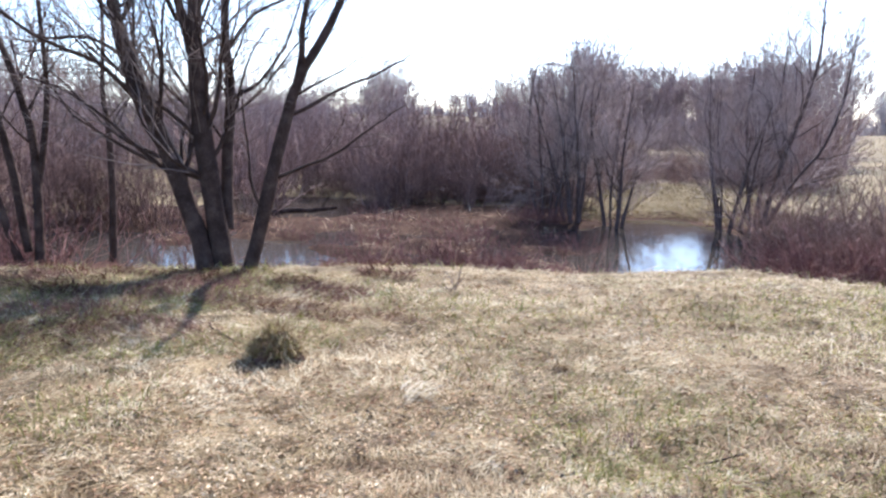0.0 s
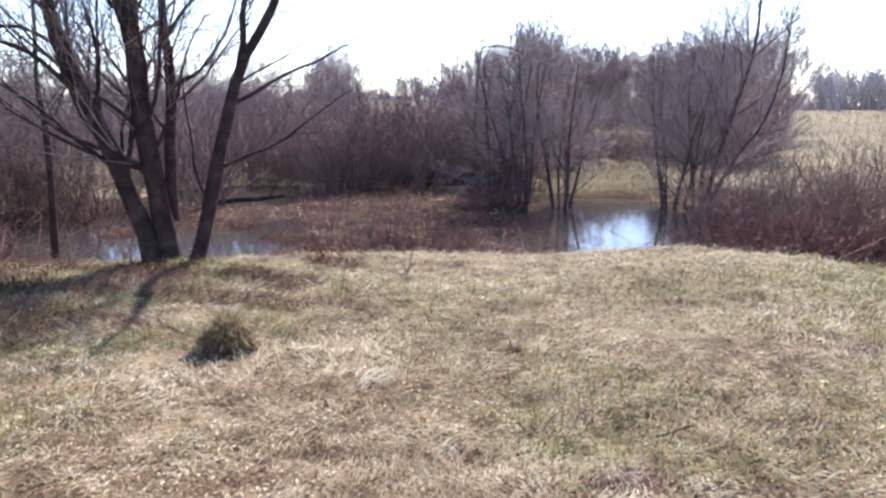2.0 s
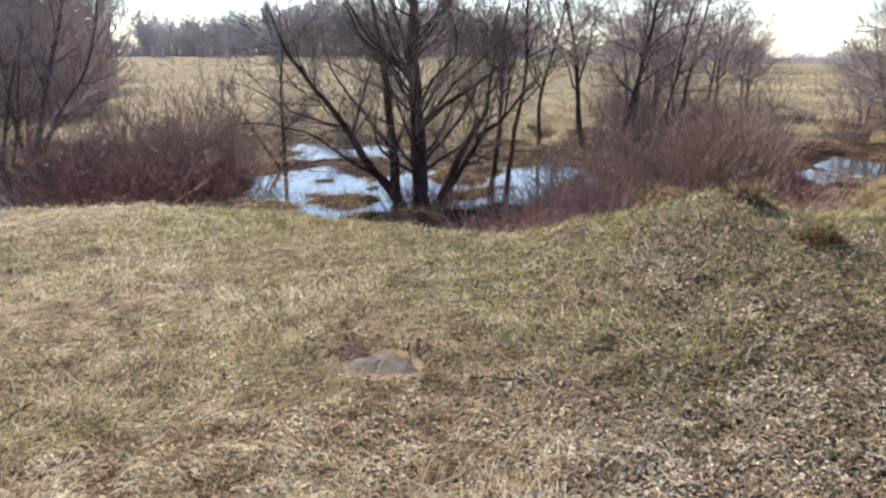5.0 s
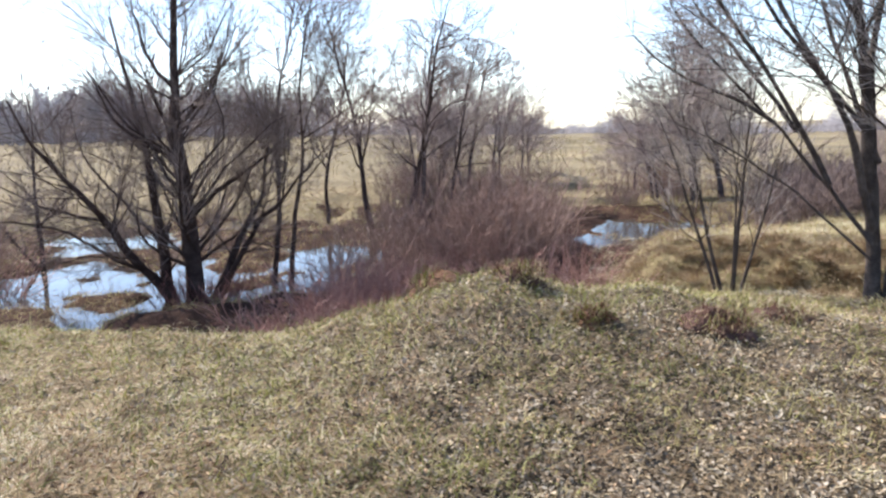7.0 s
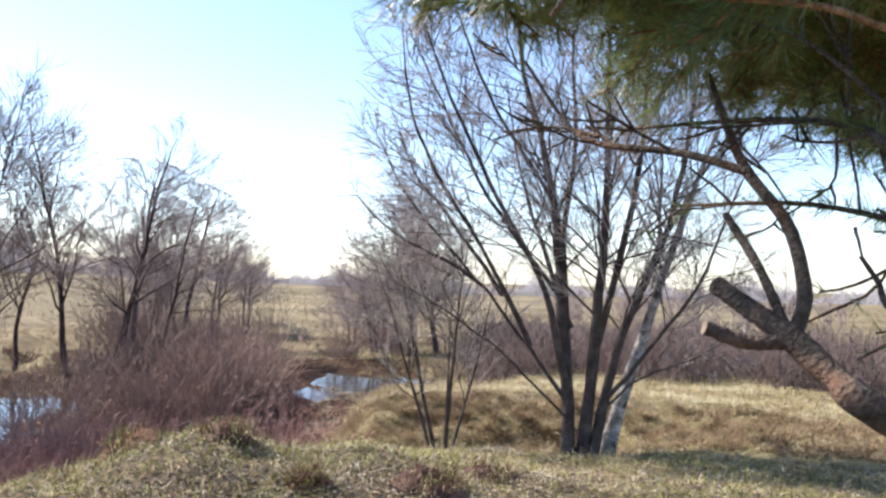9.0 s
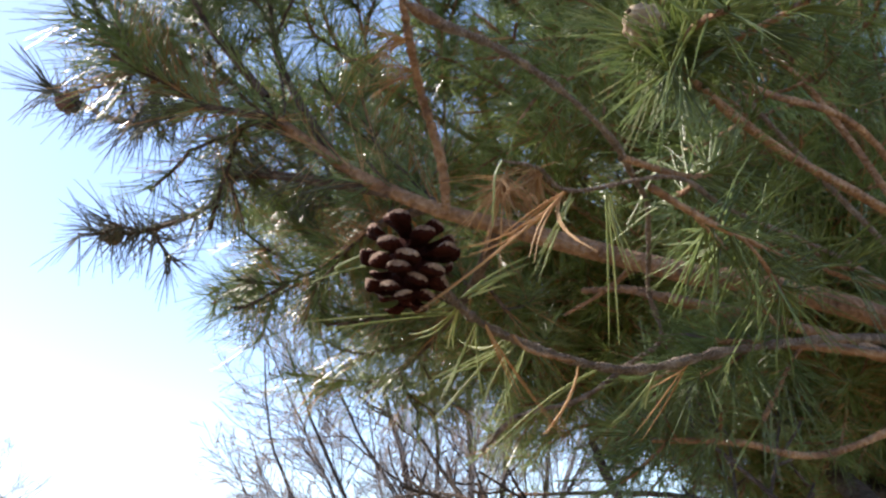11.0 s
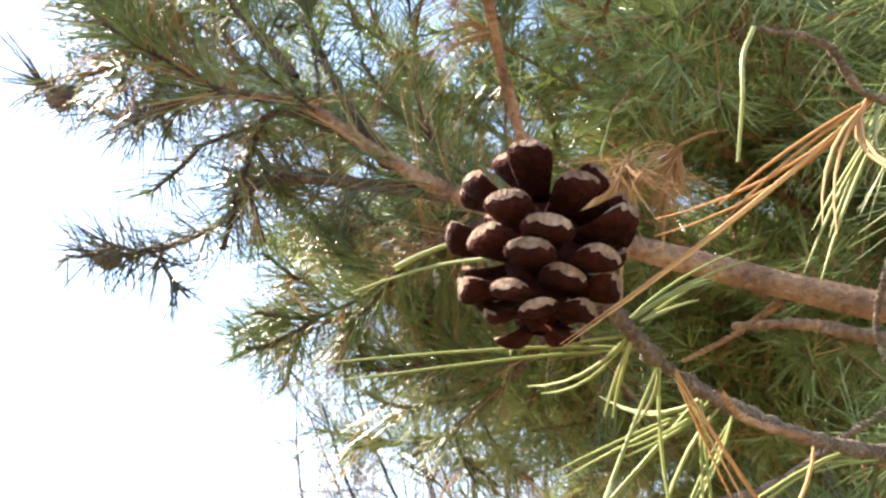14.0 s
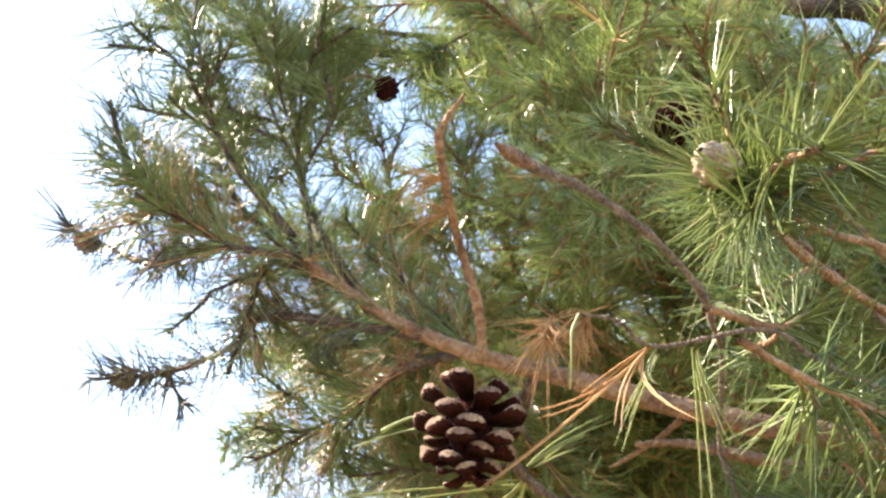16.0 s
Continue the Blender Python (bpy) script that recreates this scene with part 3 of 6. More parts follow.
sward("mound_grass", 19000, 25, 50, 112, 4.0, 8.6, 0.06, 0.0036, 0.6, PASTURE, "short yellow-green grass growing through the leaves", lambda x, y, r, az, rng: lump(x, y, 0.6, 45) + 0.6 * step(5.5, 6.6, r) - 0.7 * step(80, 90, az) * step(5.8, 6.8, r) > 0.15 + rng.normal(0, 0.3, len(x)))
sward("spring_grass", 30000, 29, 2, 58, 3.2, 9.0, 0.06, 0.004, 0.45, SPRING, "yellow-green young grass among the straw", lambda x, y, r, az, rng: off_spots(x, y) & (0.7 * lump(x, y, 1.0, 48) - 0.45 + 0.9 * step(8, 28, az) * step(4.4, 6.4, r) > rng.normal(0, 0.3, len(x))))
def turf(name, n, seed, material, label):
    """Short grass close round the stand and behind it."""
    rng = np.random.default_rng(seed)
    a, q = rng.uniform(0, 2 * np.pi, n), np.sqrt(rng.uniform(0, 1, n))
    behind = (np.degrees(a) > 110) & (np.degrees(a) < 320)
    r = np.where(behind, 7.5, 2.3) * q
    x, y = CX + r * np.sin(a), CY + r * np.cos(a)
    v, f = blades(rng, x, y, land(x, y) + 0.003, rng.uniform(0.04, 0.09, n), np.where(behind, 0.009, 0.005) * rng.uniform(0.6, 1.3, n), rng.normal(0.25, 0.28, n), 0.5, True, True)
    return tagged(new(name, raw_mesh(name, v, f, material)), label, "grass", kind="stuff")


turf("dry_turf", 52000, 51, STRAW, "flattened dry grass round the pine")
turf("green_turf", 16000, 52, SPRING, "young green grass round the pine")
sward("bank_grass", 40000, 13, 70, 112, 11.2, 18, 0.075, 0.0035, 0.5, STRAW, "pale dry grass on the further bank", None, flat=True)
sward("bank_tufts", 52000, 17, 71, 112, 9.3, 11.7, 0.10, 0.0032, 0.6, RUSSET, "brown grass tussocks on the slope of the further bank", None, flat=True, clumps=900)
sward("bank_green", 9000, 18, 71, 112, 8.0, 11.4, 0.07, 0.0035, 0.6, PASTURE, "short green grass low on the further bank", None, flat=True)
# dark grass grows here, and also stands in for the trees' shade
sward("brink_shade_grass", 34000, 20, -42, -6, 5.6, 10.4, 0.15, 0.0032, 0.4, REED, "long dark dead grass that also paints shade along the brink", lambda x, y, r, az, rng: (lump(x, y, 0.6, 37) + 0.5 * step(-10, -22, az) > 0.25) & (r > 5.6 + 1.6 * rng.uniform(0, 1, len(x))), comb=True)
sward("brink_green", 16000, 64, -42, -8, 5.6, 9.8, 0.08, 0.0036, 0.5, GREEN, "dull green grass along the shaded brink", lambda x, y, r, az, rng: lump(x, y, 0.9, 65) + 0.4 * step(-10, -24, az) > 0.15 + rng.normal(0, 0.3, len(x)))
sward("strip_grass", 14000, 22, 7, 19, 20.6, 29, 0.10, 0.0034, 0.5, FIELD, "yellow-brown grass strip behind the pond", lambda x, y, r, az, rng: land(x, y) > WATER_Z + 0.02, flat=True)
sward("bank_top_grass", 26000, 23, 73, 112, 11.2, 24, 0.075, 0.0036, 0.45, PASTURE, "yellow-green short grass on top of the bank", None, flat=True)
sward("pale_straw", 3600, 24, -9, -2.5, 4.1, 4.75, 0.12, 0.0034, 0.3, PALESTRAW, "bleached flattened straw in one small patch", lambda x, y, r, az, rng: np.hypot((x + 1.13) / 0.22, (y - 4.35) / 0.16) < rng.uniform(0.4, 1.1, len(x)), comb=True)
sward("island_grass", 16000, 27, 25, 62, 11.5, 25, 0.09, 0.0032, 0.5, PASTURE, "yellow-green grass on islets in the flood", lambda x, y, r, az, rng: land(x, y) > WATER_Z - 0.015, flat=True)
sward("island_straw", 12000, 28, 25, 62, 11.5, 25, 0.11, 0.0032, 0.6, RUSSET, "brown dead grass on islets in the flood", lambda x, y, r, az, rng: land(x, y) > WATER_Z - 0.015, flat=True)
sward("sedge", 70000, 14, -42, 82, 10.5, 30, 0.13, 0.0026, 0.45, REED, "dead brown sedge lying in the wet hollow",
      lambda x, y, r, az, rng: (land(x, y) > WATER_Z + 0.01) & (lump(x, y, 1.0, 61) > -0.6), flat=True)
sward("bent_sedge", 9000, 62, -42, 24, 10.5, 24, 0.17, 0.0042, 0.3, FLECK, "pale broken sedge stalks lying over the marsh",
      lambda x, y, r, az, rng: (land(x, y) > WATER_Z - 0.02) & (lump(x, y, 0.8, 63) > 0.0), flat=True)
sward("flood_sedge", 16000, 73, 27, 64, 11.0, 21, 0.15, 0.0028, 0.8, RUSSET, "thin dead sedge standing in shallow flood water",
      lambda x, y, r, az, rng: (land(x, y) > WATER_Z - 0.16) & (land(x, y) < WATER_Z + 0.04) & (lump(x, y, 0.5, 74) > 0.25), flat=True)
sward("field_grass", 60000, 15, 8, 112, 20, 90, 0.16, 0.003, 0.6, FIELD, "dry straw grass on the field rising to the skyline",
      lambda x, y, r, az, rng: land(x, y) > WATER_Z + 0.02, flat=True)


def leaf_litter(name, n, seed, material, az0, far, wide, size, thick, label, tilt=0.35):
    """Small curled leaves and flecks lying on the turf; thick(az, x, y) says how many lie there."""
    rng = np.random.default_rng(seed)
    az = np.radians(rng.uniform(az0, 112, n))
    r = 2.2 * (far / 2.2) ** rng.uniform(0, 1, n)
    x, y = CX + r * np.sin(az), CY + r * np.cos(az)
    ok = (rng.uniform(0, 1, n) < thick(np.degrees(az), x, y)) & off_spots(x, y)
    x, y, r = x[ok], y[ok], r[ok]
    n = len(x)
    a, s = rng.uniform(0, 6.28, n), rng.uniform(0.4, 1.0, n) * size * (0.85 + 0.05 * r)
    f = np.stack([np.cos(a), np.sin(a), rng.normal(0, tilt, n)], 1) * s[:, None]
    w = np.stack([-np.sin(a), np.cos(a), rng.normal(0, tilt, n)], 1) * s[:, None] * wide
    c = np.stack([x, y, land(x, y) + rng.uniform(0.006, 0.022, n)], 1)
    fold = np.zeros((n, 3))
    fold[:, 2] = s * rng.uniform(0.1, 0.5, n)
    v = np.stack([c - f, c - w + fold, c + f, c + w + fold], 1).reshape(-1, 3)
    i = np.arange(n)[:, None] * 4
    faces = np.concatenate([i + np.array([0, 1, 2]), i + np.array([0, 2, 3])])
    return tagged(new(name, raw_mesh(name, v, faces, material, False)), label, "leaves", kind="stuff")


leaf_litter("leaf_litter", 100000, 42, LITTER, -10, 9.0, 0.62, 0.0175, lambda az, x, y: 0.03 + 0.22 * step(12, 34, az) + step(38, 62, az + 12 * lump(x, y, 1.6, 41)),
            "curled grey and brown dead leaves lying on the mound")
leaf_litter("straw_flecks", 75000, 43, FLECK, -42, 8.5, 0.34, 0.022, lambda az, x, y: 0.75 - 0.25 * step(18, 34, az) - 0.2 * step(50, 66, az) + 0.3 * lump(x, y, 0.9, 47),
            "broken straw and leaf fragments scattered over the meadow", 0.15)


# ---------------------------------------------------------------- trees
def fan(rng, n, lean, length, radius, gap):
    """Stems that spread evenly from one stool."""
    out = []
    for k in range(n):
        a, q = 6.283 * (k + rng.uniform(-0.3, 0.3)) / n, rng.uniform(0.25, 1.0)
        out.append(((math.cos(a) * lean * q, math.sin(a) * lean * q, 1), length * rng.uniform(0.75, 1.1), radius * rng.uniform(0.6, 1.1),
                    (math.cos(a) * gap * q, math.sin(a) * gap * q, -0.1)))
    return out


# the big grey willow on the brink: four stems and their limbs, x is across the line of sight
WILLOW = [
    (0.115, 0.02, 0, 0.1, (-0.16, -0.1), (-0.26, 0.45), (-0.54, 1.28), (-0.92, 2.4), (-1.06, 3.1), (-1.2, 3.85), (-1.4, 5.2), (-1.45, 6.3)),
    (0.125, 0.02, 0.05, -0.3, (0.0, -0.1), (-0.1, 0.9), (-0.2, 1.6), (-0.25, 2.4), (-0.22, 3.2), (-0.15, 4.2), (-0.07, 5.6), (-0.05, 6.8)),
    (0.075, 0.014, 0.12, 0.6, (0.04, 0.5), (0.07, 1.3), (0.08, 2.0), (0.03, 2.8), (0.02, 3.5), (0.09, 4.6), (0.15, 5.7)),
    (0.09, 0.014, 0, 0.0, (0.24, -0.1), (0.38, 0.5), (0.6, 1.4), (0.86, 2.2), (1.15, 2.65), (1.4, 3.1), (1.7, 3.8), (1.95, 4.6)),
    (0.04, 0.010, 0.0, 0.4, (0.82, 2.1), (0.9, 2.7), (1.0, 3.3), (1.15, 3.9), (1.2, 4.6)),
    (0.055, 0.012, 0.0, -0.5, (-0.25, 2.2), (-0.4, 2.9), (-0.48, 3.5), (-0.55, 4.3), (-0.5, 5.2)),
]
WILLOW_LIMBS = [
    (0.03, 0.005, 0.0, -0.6, (-0.84, 1.9), (-1.2, 2.25), (-1.65, 2.42), (-2.1, 2.75), (-2.7, 3.1)),
    (0.028, 0.005, 0.05, 0.6, (-0.4, 1.0), (-0.75, 1.75), (-1.15, 2.2), (-1.5, 2.4), (-2.0, 2.4)),
    (0.022, 0.005, 0.0, 0.4, (-0.95, 2.3), (-1.3, 2.5), (-1.8, 2.5), (-2.4, 2.9)),
    (0.022, 0.005, 0.0, -0.5, (0.5, 1.05), (1.0, 1.25), (1.5, 1.55), (1.9, 1.8)),
    (0.024, 0.005, 0.0, 0.4, (0.72, 1.75), (1.15, 1.95), (1.65, 2.2), (2.05, 2.45), (2.3, 2.55)),
    (0.026, 0.005, 0.1, 0.7, (0.08, 1.9), (0.4, 2.1), (0.72, 2.5), (0.95, 3.1), (1.0, 3.7)),
    (0.024, 0.005, 0.1, -0.4, (0.06, 2.4), (0.4, 2.8), (0.8, 3.05), (1.2, 3.5), (1.5, 4.0)),
    (0.026, 0.005, 0.0, -0.7, (-0.42, 2.7), (-0.7, 3.1), (-1.05, 3.4), (-1.4, 3.9)),
]
bare_tree("willow_tree", put(-18.9, 9.3, 0.05), (), 5, "large bare grey willow with four dark stems on the brink", limbs=WILLOW + WILLOW_LIMBS, counts=(13, 7, 4), finest=0.0025,
          thin=0.27, turn=19, low=0.16, wander=0.15, spread=(0.4, 1.0), ratio=(0.42, 0.55, 0.6), rise=0.02)
# two thinner willows beside it
bare_tree("willow_tree", put(-30.5, 10.6), (), 6, "bare thin willow with slanting stems at the brink", limbs=[
    (0.055, 0.01, 0, 0.2, (0.1, -0.1), (0.1, 1.5), (-0.1, 2.4), (-0.5, 3.6), (-0.8, 4.8), (-0.9, 5.6)), (0.05, 0.01, 0.1, 0.5, (0.0, 0.3), (-0.25, 1.9), (-0.75, 2.9), (-1.1, 3.6), (-1.5, 4.6)),
    (0.045, 0.01, 0, -0.4, (-0.1, 0.2), (-0.5, 1.7), (-1.0, 2.3), (-1.6, 2.9)), (0.04, 0.01, 0.1, -0.1, (0.1, 0.8), (0.3, 2.0), (0.25, 3.4), (0.35, 4.6))],
    counts=(7, 6, 4), finest=0.0024, turn=29, thin=0.3, wander=0.15, low=0.2, rise=0.02)
bare_tree("willow_tree", put(-25.6, 11.2), (), 7, "slender bare willow standing in the wet brush", limbs=[(0.05, 0.008, 0, 0.1, (0, -0.1), (0.05, 1.6), (0.0, 2.6), (0.06, 3.6), (0.0, 4.4))],
          counts=(12, 7, 4), finest=0.0026, turn=26, thin=0.3, wander=0.15, low=0.2, rise=0.02)
# the dark alder in the flood
ALDER = [
    (0.15, 0.02, 0, 0.1, (0.0, -0.1), (0.02, 0.7), (-0.05, 1.75), (-0.1, 2.5), (-0.05, 3.3), (0.0, 4.6), (0.05, 6.0)),
    (0.10, 0.015, 0.1, 0.6, (-0.3, -0.1), (-0.45, 0.5), (-0.54, 1.4), (-0.63, 2.3), (-0.8, 3.1), (-1.0, 4.2)),
    (0.07, 0.01, 0, -0.3, (-0.3, 0.0), (-0.95, 0.95), (-1.26, 1.5), (-1.7, 2.05), (-2.0, 2.5), (-2.25, 3.1)),
    (0.07, 0.01, 0.05, 0.3, (0.25, 0.0), (0.63, 0.75), (0.85, 1.1), (1.1, 1.5), (1.3, 2.2), (1.5, 2.9)),
    (0.055, 0.01, 0.0, -0.5, (0.3, 0.1), (0.9, 1.0), (1.4, 1.45), (1.9, 1.9)),
]
ALDER_LIMBS = [
    (0.045, 0.006, 0.05, 0.3, (0.02, 1.3), (0.5, 1.7), (1.0, 2.0), (1.5, 2.4), (1.9, 3.0)),
    (0.045, 0.006, 0.05, -0.5, (-0.07, 1.9), (-0.35, 2.3), (-0.7, 2.7), (-0.95, 3.4)),
    (0.035, 0.006, 0.05, 0.5, (-0.08, 2.6), (0.3, 3.0), (0.6, 3.5), (0.8, 4.3)),
    (0.035, 0.006, 0.0, 0.4, (-0.05, 3.1), (-0.4, 3.5), (-0.6, 4.2), (-0.7, 5.0)),
    (0.028, 0.004, 0.0, -0.6, (-0.5, 0.4), (-1.1, 0.75), (-1.8, 1.2), (-2.5, 1.35), (-3.0, 1.3)),
    (0.025, 0.004, 0.0, 0.5, (-1.2, 1.3), (-1.9, 1.5), (-2.5, 1.8), (-3.1, 2.0)),
    (0.025, 0.004, 0.0, -0.6, (-0.4, 0.3), (-0.9, 0.7), (-1.4, 0.8), (-2.0, 0.75)),
    (0.03, 0.004, 0.0, 0.4, (-0.5, 1.0), (-0.9, 1.6), (-1.3, 2.3), (-1.5, 3.0)),
]
bare_tree("alder_tree", put(43.6, 12.9), (), 8, "dark bare alder with many spreading stems in flood water", limbs=ALDER + ALDER_LIMBS, counts=(19, 8, 5), finest=0.0027, turn=-44, low=0.12,
          wander=0.18, spread=(0.5, 1.2), thin=0.25, ratio=(0.42, 0.58, 0.8), rise=0.03, gnarl=0.03)
for az, r, seed, h, rad, lean in ((48.6, 13.4, 21, 5.0, 0.05, 0.0), (49.6, 13.5, 22, 5.2, 0.045, 0.22), (55.0, 18, 23, 5.6, 0.07, -0.03), (57.3, 18.5, 24, 5.2, 0.075, 0.16),
                                  (52.0, 21, 25, 5.5, 0.05, 0.05), (60.5, 22, 26, 5.0, 0.05, 0.1)):
    bare_tree("young_tree", put(az, r), [((lean, 0, 1), h, rad, (0, 0, -0.1))], seed, "slender bare tree standing beside the flooded hollow", group="slender trees by the water",
              counts=(22, 9, 6), finest=0.0036, turn=-az, low=0.25, rise=0.04, spread=(0.5, 1.2), ratio=(0.36, 0.6, 0.8), wander=0.15, bend=0.5)
bare_tree("young_tree", put(34.2, 17.2), [((0, 0, 1), 3.4, 0.05, (0, 0, -0.1)), ((-0.5, 0, 1), 2.2, 0.03, (0, 0, -0.1))], 27, "small bare tree rising out of flood water", counts=(12, 6, 4), finest=0.005, turn=-34)

# the trees by the pond
for az, r, seed, h, n, lean, dome, label in ((4.6, 20.3, 30, 4.4, 5, 0.28, (2.0, 1.6, 1.7), "low rounded bare willow among the thicket"), (6.4, 19.8, 31, 4.3, 7, 0.30, (2.35, 1.6, 1.9), "rounded bare willow clump at the edge of the pond"),
                                             (9.2, 19.9, 32, 3.6, 5, 0.28, (2.1, 1.3, 1.6), "bare willow clump leaning over the pond"), (16.6, 20.0, 33, 3.8, 7, 0.32, (2.2, 1.4, 1.65), "bare willow clump beside the bright pond")):
    bare_tree("willow_clump", put(az, r), fan(random.Random(seed), n, lean, h, 0.05, 0.35), seed, label, group="willows by the pond", bark=HAZEBARK, twig=HAZETWIG, counts=(13, 8, 5), finest=0.003, rise=0.04,
              low=0.12, ratio=(0.46, 0.6, 0.8), wander=0.14, dome=dome)
bare_tree("willow_clump", put(19.2, 20.2), (), 34, "tall bare willow with spreading stems by the pond", group="willows by the pond", bark=HAZEBARK, twig=HAZETWIG, limbs=[
    (0.07, 0.012, 0, 0.2, (-0.2, -0.1), (0.1, 1.2), (0.45, 2.4), (0.75, 3.6), (0.8, 4.8), (0.85, 5.8)), (0.06, 0.01, 0.2, 0.8, (-0.3, -0.1), (-0.2, 1.4), (0.0, 2.8), (0.1, 4.2)),
    (0.05, 0.01, -0.1, -0.5, (-0.1, 0.0), (0.4, 1.0), (1.0, 1.9), (1.3, 3.0), (1.4, 4.0)), (0.03, 0.008, 0, 0.3, (0.0, 0.4), (0.6, 0.9), (1.2, 1.2), (1.8, 1.3)),
    (0.045, 0.01, 0.3, 0.0, (-0.4, -0.1), (-0.6, 1.3), (-0.7, 2.5), (-0.6, 3.6))], counts=(16, 8, 5), finest=0.003, turn=-19, rise=0.06, low=0.2, thin=0.42, ratio=(0.42, 0.6, 0.8), wander=0.14)

# the grey many-stemmed tree and the birch behind the mound
ROWAN = [
    (0.075, 0.01, 0, 0.2, (-0.1, -0.12), (-0.13, 0.7), (-0.2, 1.5), (-0.28, 2.4), (-0.45, 3.3), (-0.65, 4.0), (-0.8, 4.9)),
    (0.07, 0.01, 0.05, -0.4, (0.02, -0.12), (0.08, 0.6), (0.12, 1.4), (0.2, 2.3), (0.22, 3.4), (0.2, 4.3), (0.25, 5.3)),
    (0.058, 0.01, 0.0, 0.5, (0.1, -0.12), (0.25, 0.7), (0.45, 1.4), (0.75, 2.1), (0.95, 2.9), (1.05, 3.7), (1.2, 4.6)),
    (0.036, 0.008, 0.0, -0.6, (-0.12, 0.7), (-0.3, 1.5), (-0.55, 2.1), (-0.95, 2.8), (-1.25, 3.5), (-1.5, 4.1)),
    (0.038, 0.008, 0.05, 0.9, (-0.15, 1.1), (-0.2, 2.2), (-0.1, 3.2), (-0.15, 4.2), (-0.1, 5.1)),
]
ROWAN_LIMBS = [
    (0.023, 0.005, 0.0, 0.5, (-0.12, 0.55), (-0.5, 1.1), (-1.0, 1.7), (-1.5, 2.2), (-1.95, 2.75), (-2.2, 3.2)),
    (0.040, 0.008, 0.0, -0.8, (0.1, 0.9), (0.35, 2.0), (0.5, 3.0), (0.55, 4.0), (0.5, 5.0)),
    (0.024, 0.005, 0.0, -0.3, (0.2, 0.55), (0.7, 1.2), (1.15, 1.9), (1.45, 2.6), (1.7, 3.3)),
    (0.014, 0.004, 0.0, -0.5, (-0.12, 0.4), (-0.45, 0.75), (-0.9, 1.15), (-1.4, 1.5), (-1.9, 1.8)),
    (0.014, 0.004, 0.0, 0.4, (0.15, 0.45), (0.6, 0.85), (1.1, 1.05), (1.6, 1.35)),
    (0.030, 0.006, 0.05, 0.9, (-0.1, 1.3), (-0.45, 2.2), (-0.75, 3.1), (-0.9, 4.0)),
    (0.026, 0.005, 0.0, 0.3, (-0.22, 1.6), (-0.8, 2.4), (-1.3, 3.2), (-1.7, 4.0), (-2.0, 4.7)),
    (0.024, 0.005, 0.1, -0.4, (-0.32, 2.6), (-0.8, 3.4), (-1.15, 4.2), (-1.4, 5.1)),
    (0.024, 0.005, 0.2, 0.6, (0.62, 1.8), (1.1, 2.7), (1.5, 3.5), (1.8, 4.3)),
    (0.028, 0.005, 0.0, -0.4, (-0.5, 1.1), (-1.0, 2.1), (-1.5, 2.9), (-1.75, 3.6), (-1.8, 4.3)),
    (0.026, 0.005, 0.1, 0.7, (-0.8, 1.6), (-1.35, 2.3), (-1.85, 2.9), (-2.2, 3.7)),
    (0.022, 0.005, 0.0, 0.2, (-1.0, 1.7), (-1.5, 2.05), (-2.0, 2.3), (-2.45, 2.7)),
]
bare_tree("rowan_tree", put(87.8, 8.9), (), 12, "bare grey tree fanning from one base behind the mound", bark=PALE, twig=PALETWIG, limbs=ROWAN + ROWAN_LIMBS, counts=(24, 7, 4), finest=0.003, turn=-87,
          low=0.28, spread=(0.45, 1.1), wander=0.12, rise=0.015, thin=0.28, ratio=(0.36, 0.5, 0.6))
bare_tree("birch_tree", put(89.2, 9.2), [((0.20, 0.05, 1), 5.6, 0.085, (0.0, 0, -0.12))], 13, "leaning young birch with white bark behind the mound", bark=BIRCH,
          counts=(14, 7, 5), finest=0.003, turn=-90, low=0.35, rise=0.06, taper=1.7)
for az, r, seed in ((98.3, 21.5, 15), (100.5, 24.0, 16)):
    bare_tree("birch_tree", put(az, r), [((0.04, 0, 1), 2.6, 0.04, (0.0, 0, -0.1))], seed, "thin young birch with a white trunk behind the bank", group="young birches", bark=BIRCH, counts=(12, 6, 3), finest=0.004, turn=-az, low=0.4)
bare_tree("sapling_clump", put(79.0, 9.4), [((-0.34, 0, 1), 2.5, 0.022, (-0.05, 0, -0.1)), ((-0.12, 0.1, 1), 3.0, 0.026, (-0.03, 0, -0.1)), ((0.06, 0, 1), 2.9, 0.026, (0.02, 0, -0.1)), ((0.27, 0, 1), 2.3, 0.02, (0.05, 0, -0.1)), ((0.1, -0.2, 1), 2.2, 0.018, (0.0, -0.04, -0.1))],
          14, "clump of thin bare saplings in the ditch", bark=PALE, twig=PALETWIG, counts=(11, 7, 4), finest=0.0028, turn=-79, low=0.3, spread=(0.5, 1.1))

# trees further off: a few kinds, set out many times
far_kinds = []
for k in range(4):
    rr = random.Random(60 + k)
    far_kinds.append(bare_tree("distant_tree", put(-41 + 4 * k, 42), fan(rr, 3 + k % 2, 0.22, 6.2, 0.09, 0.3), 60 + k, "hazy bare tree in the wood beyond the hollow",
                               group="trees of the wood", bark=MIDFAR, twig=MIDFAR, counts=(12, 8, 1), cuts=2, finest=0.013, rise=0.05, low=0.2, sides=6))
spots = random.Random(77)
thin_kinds = []
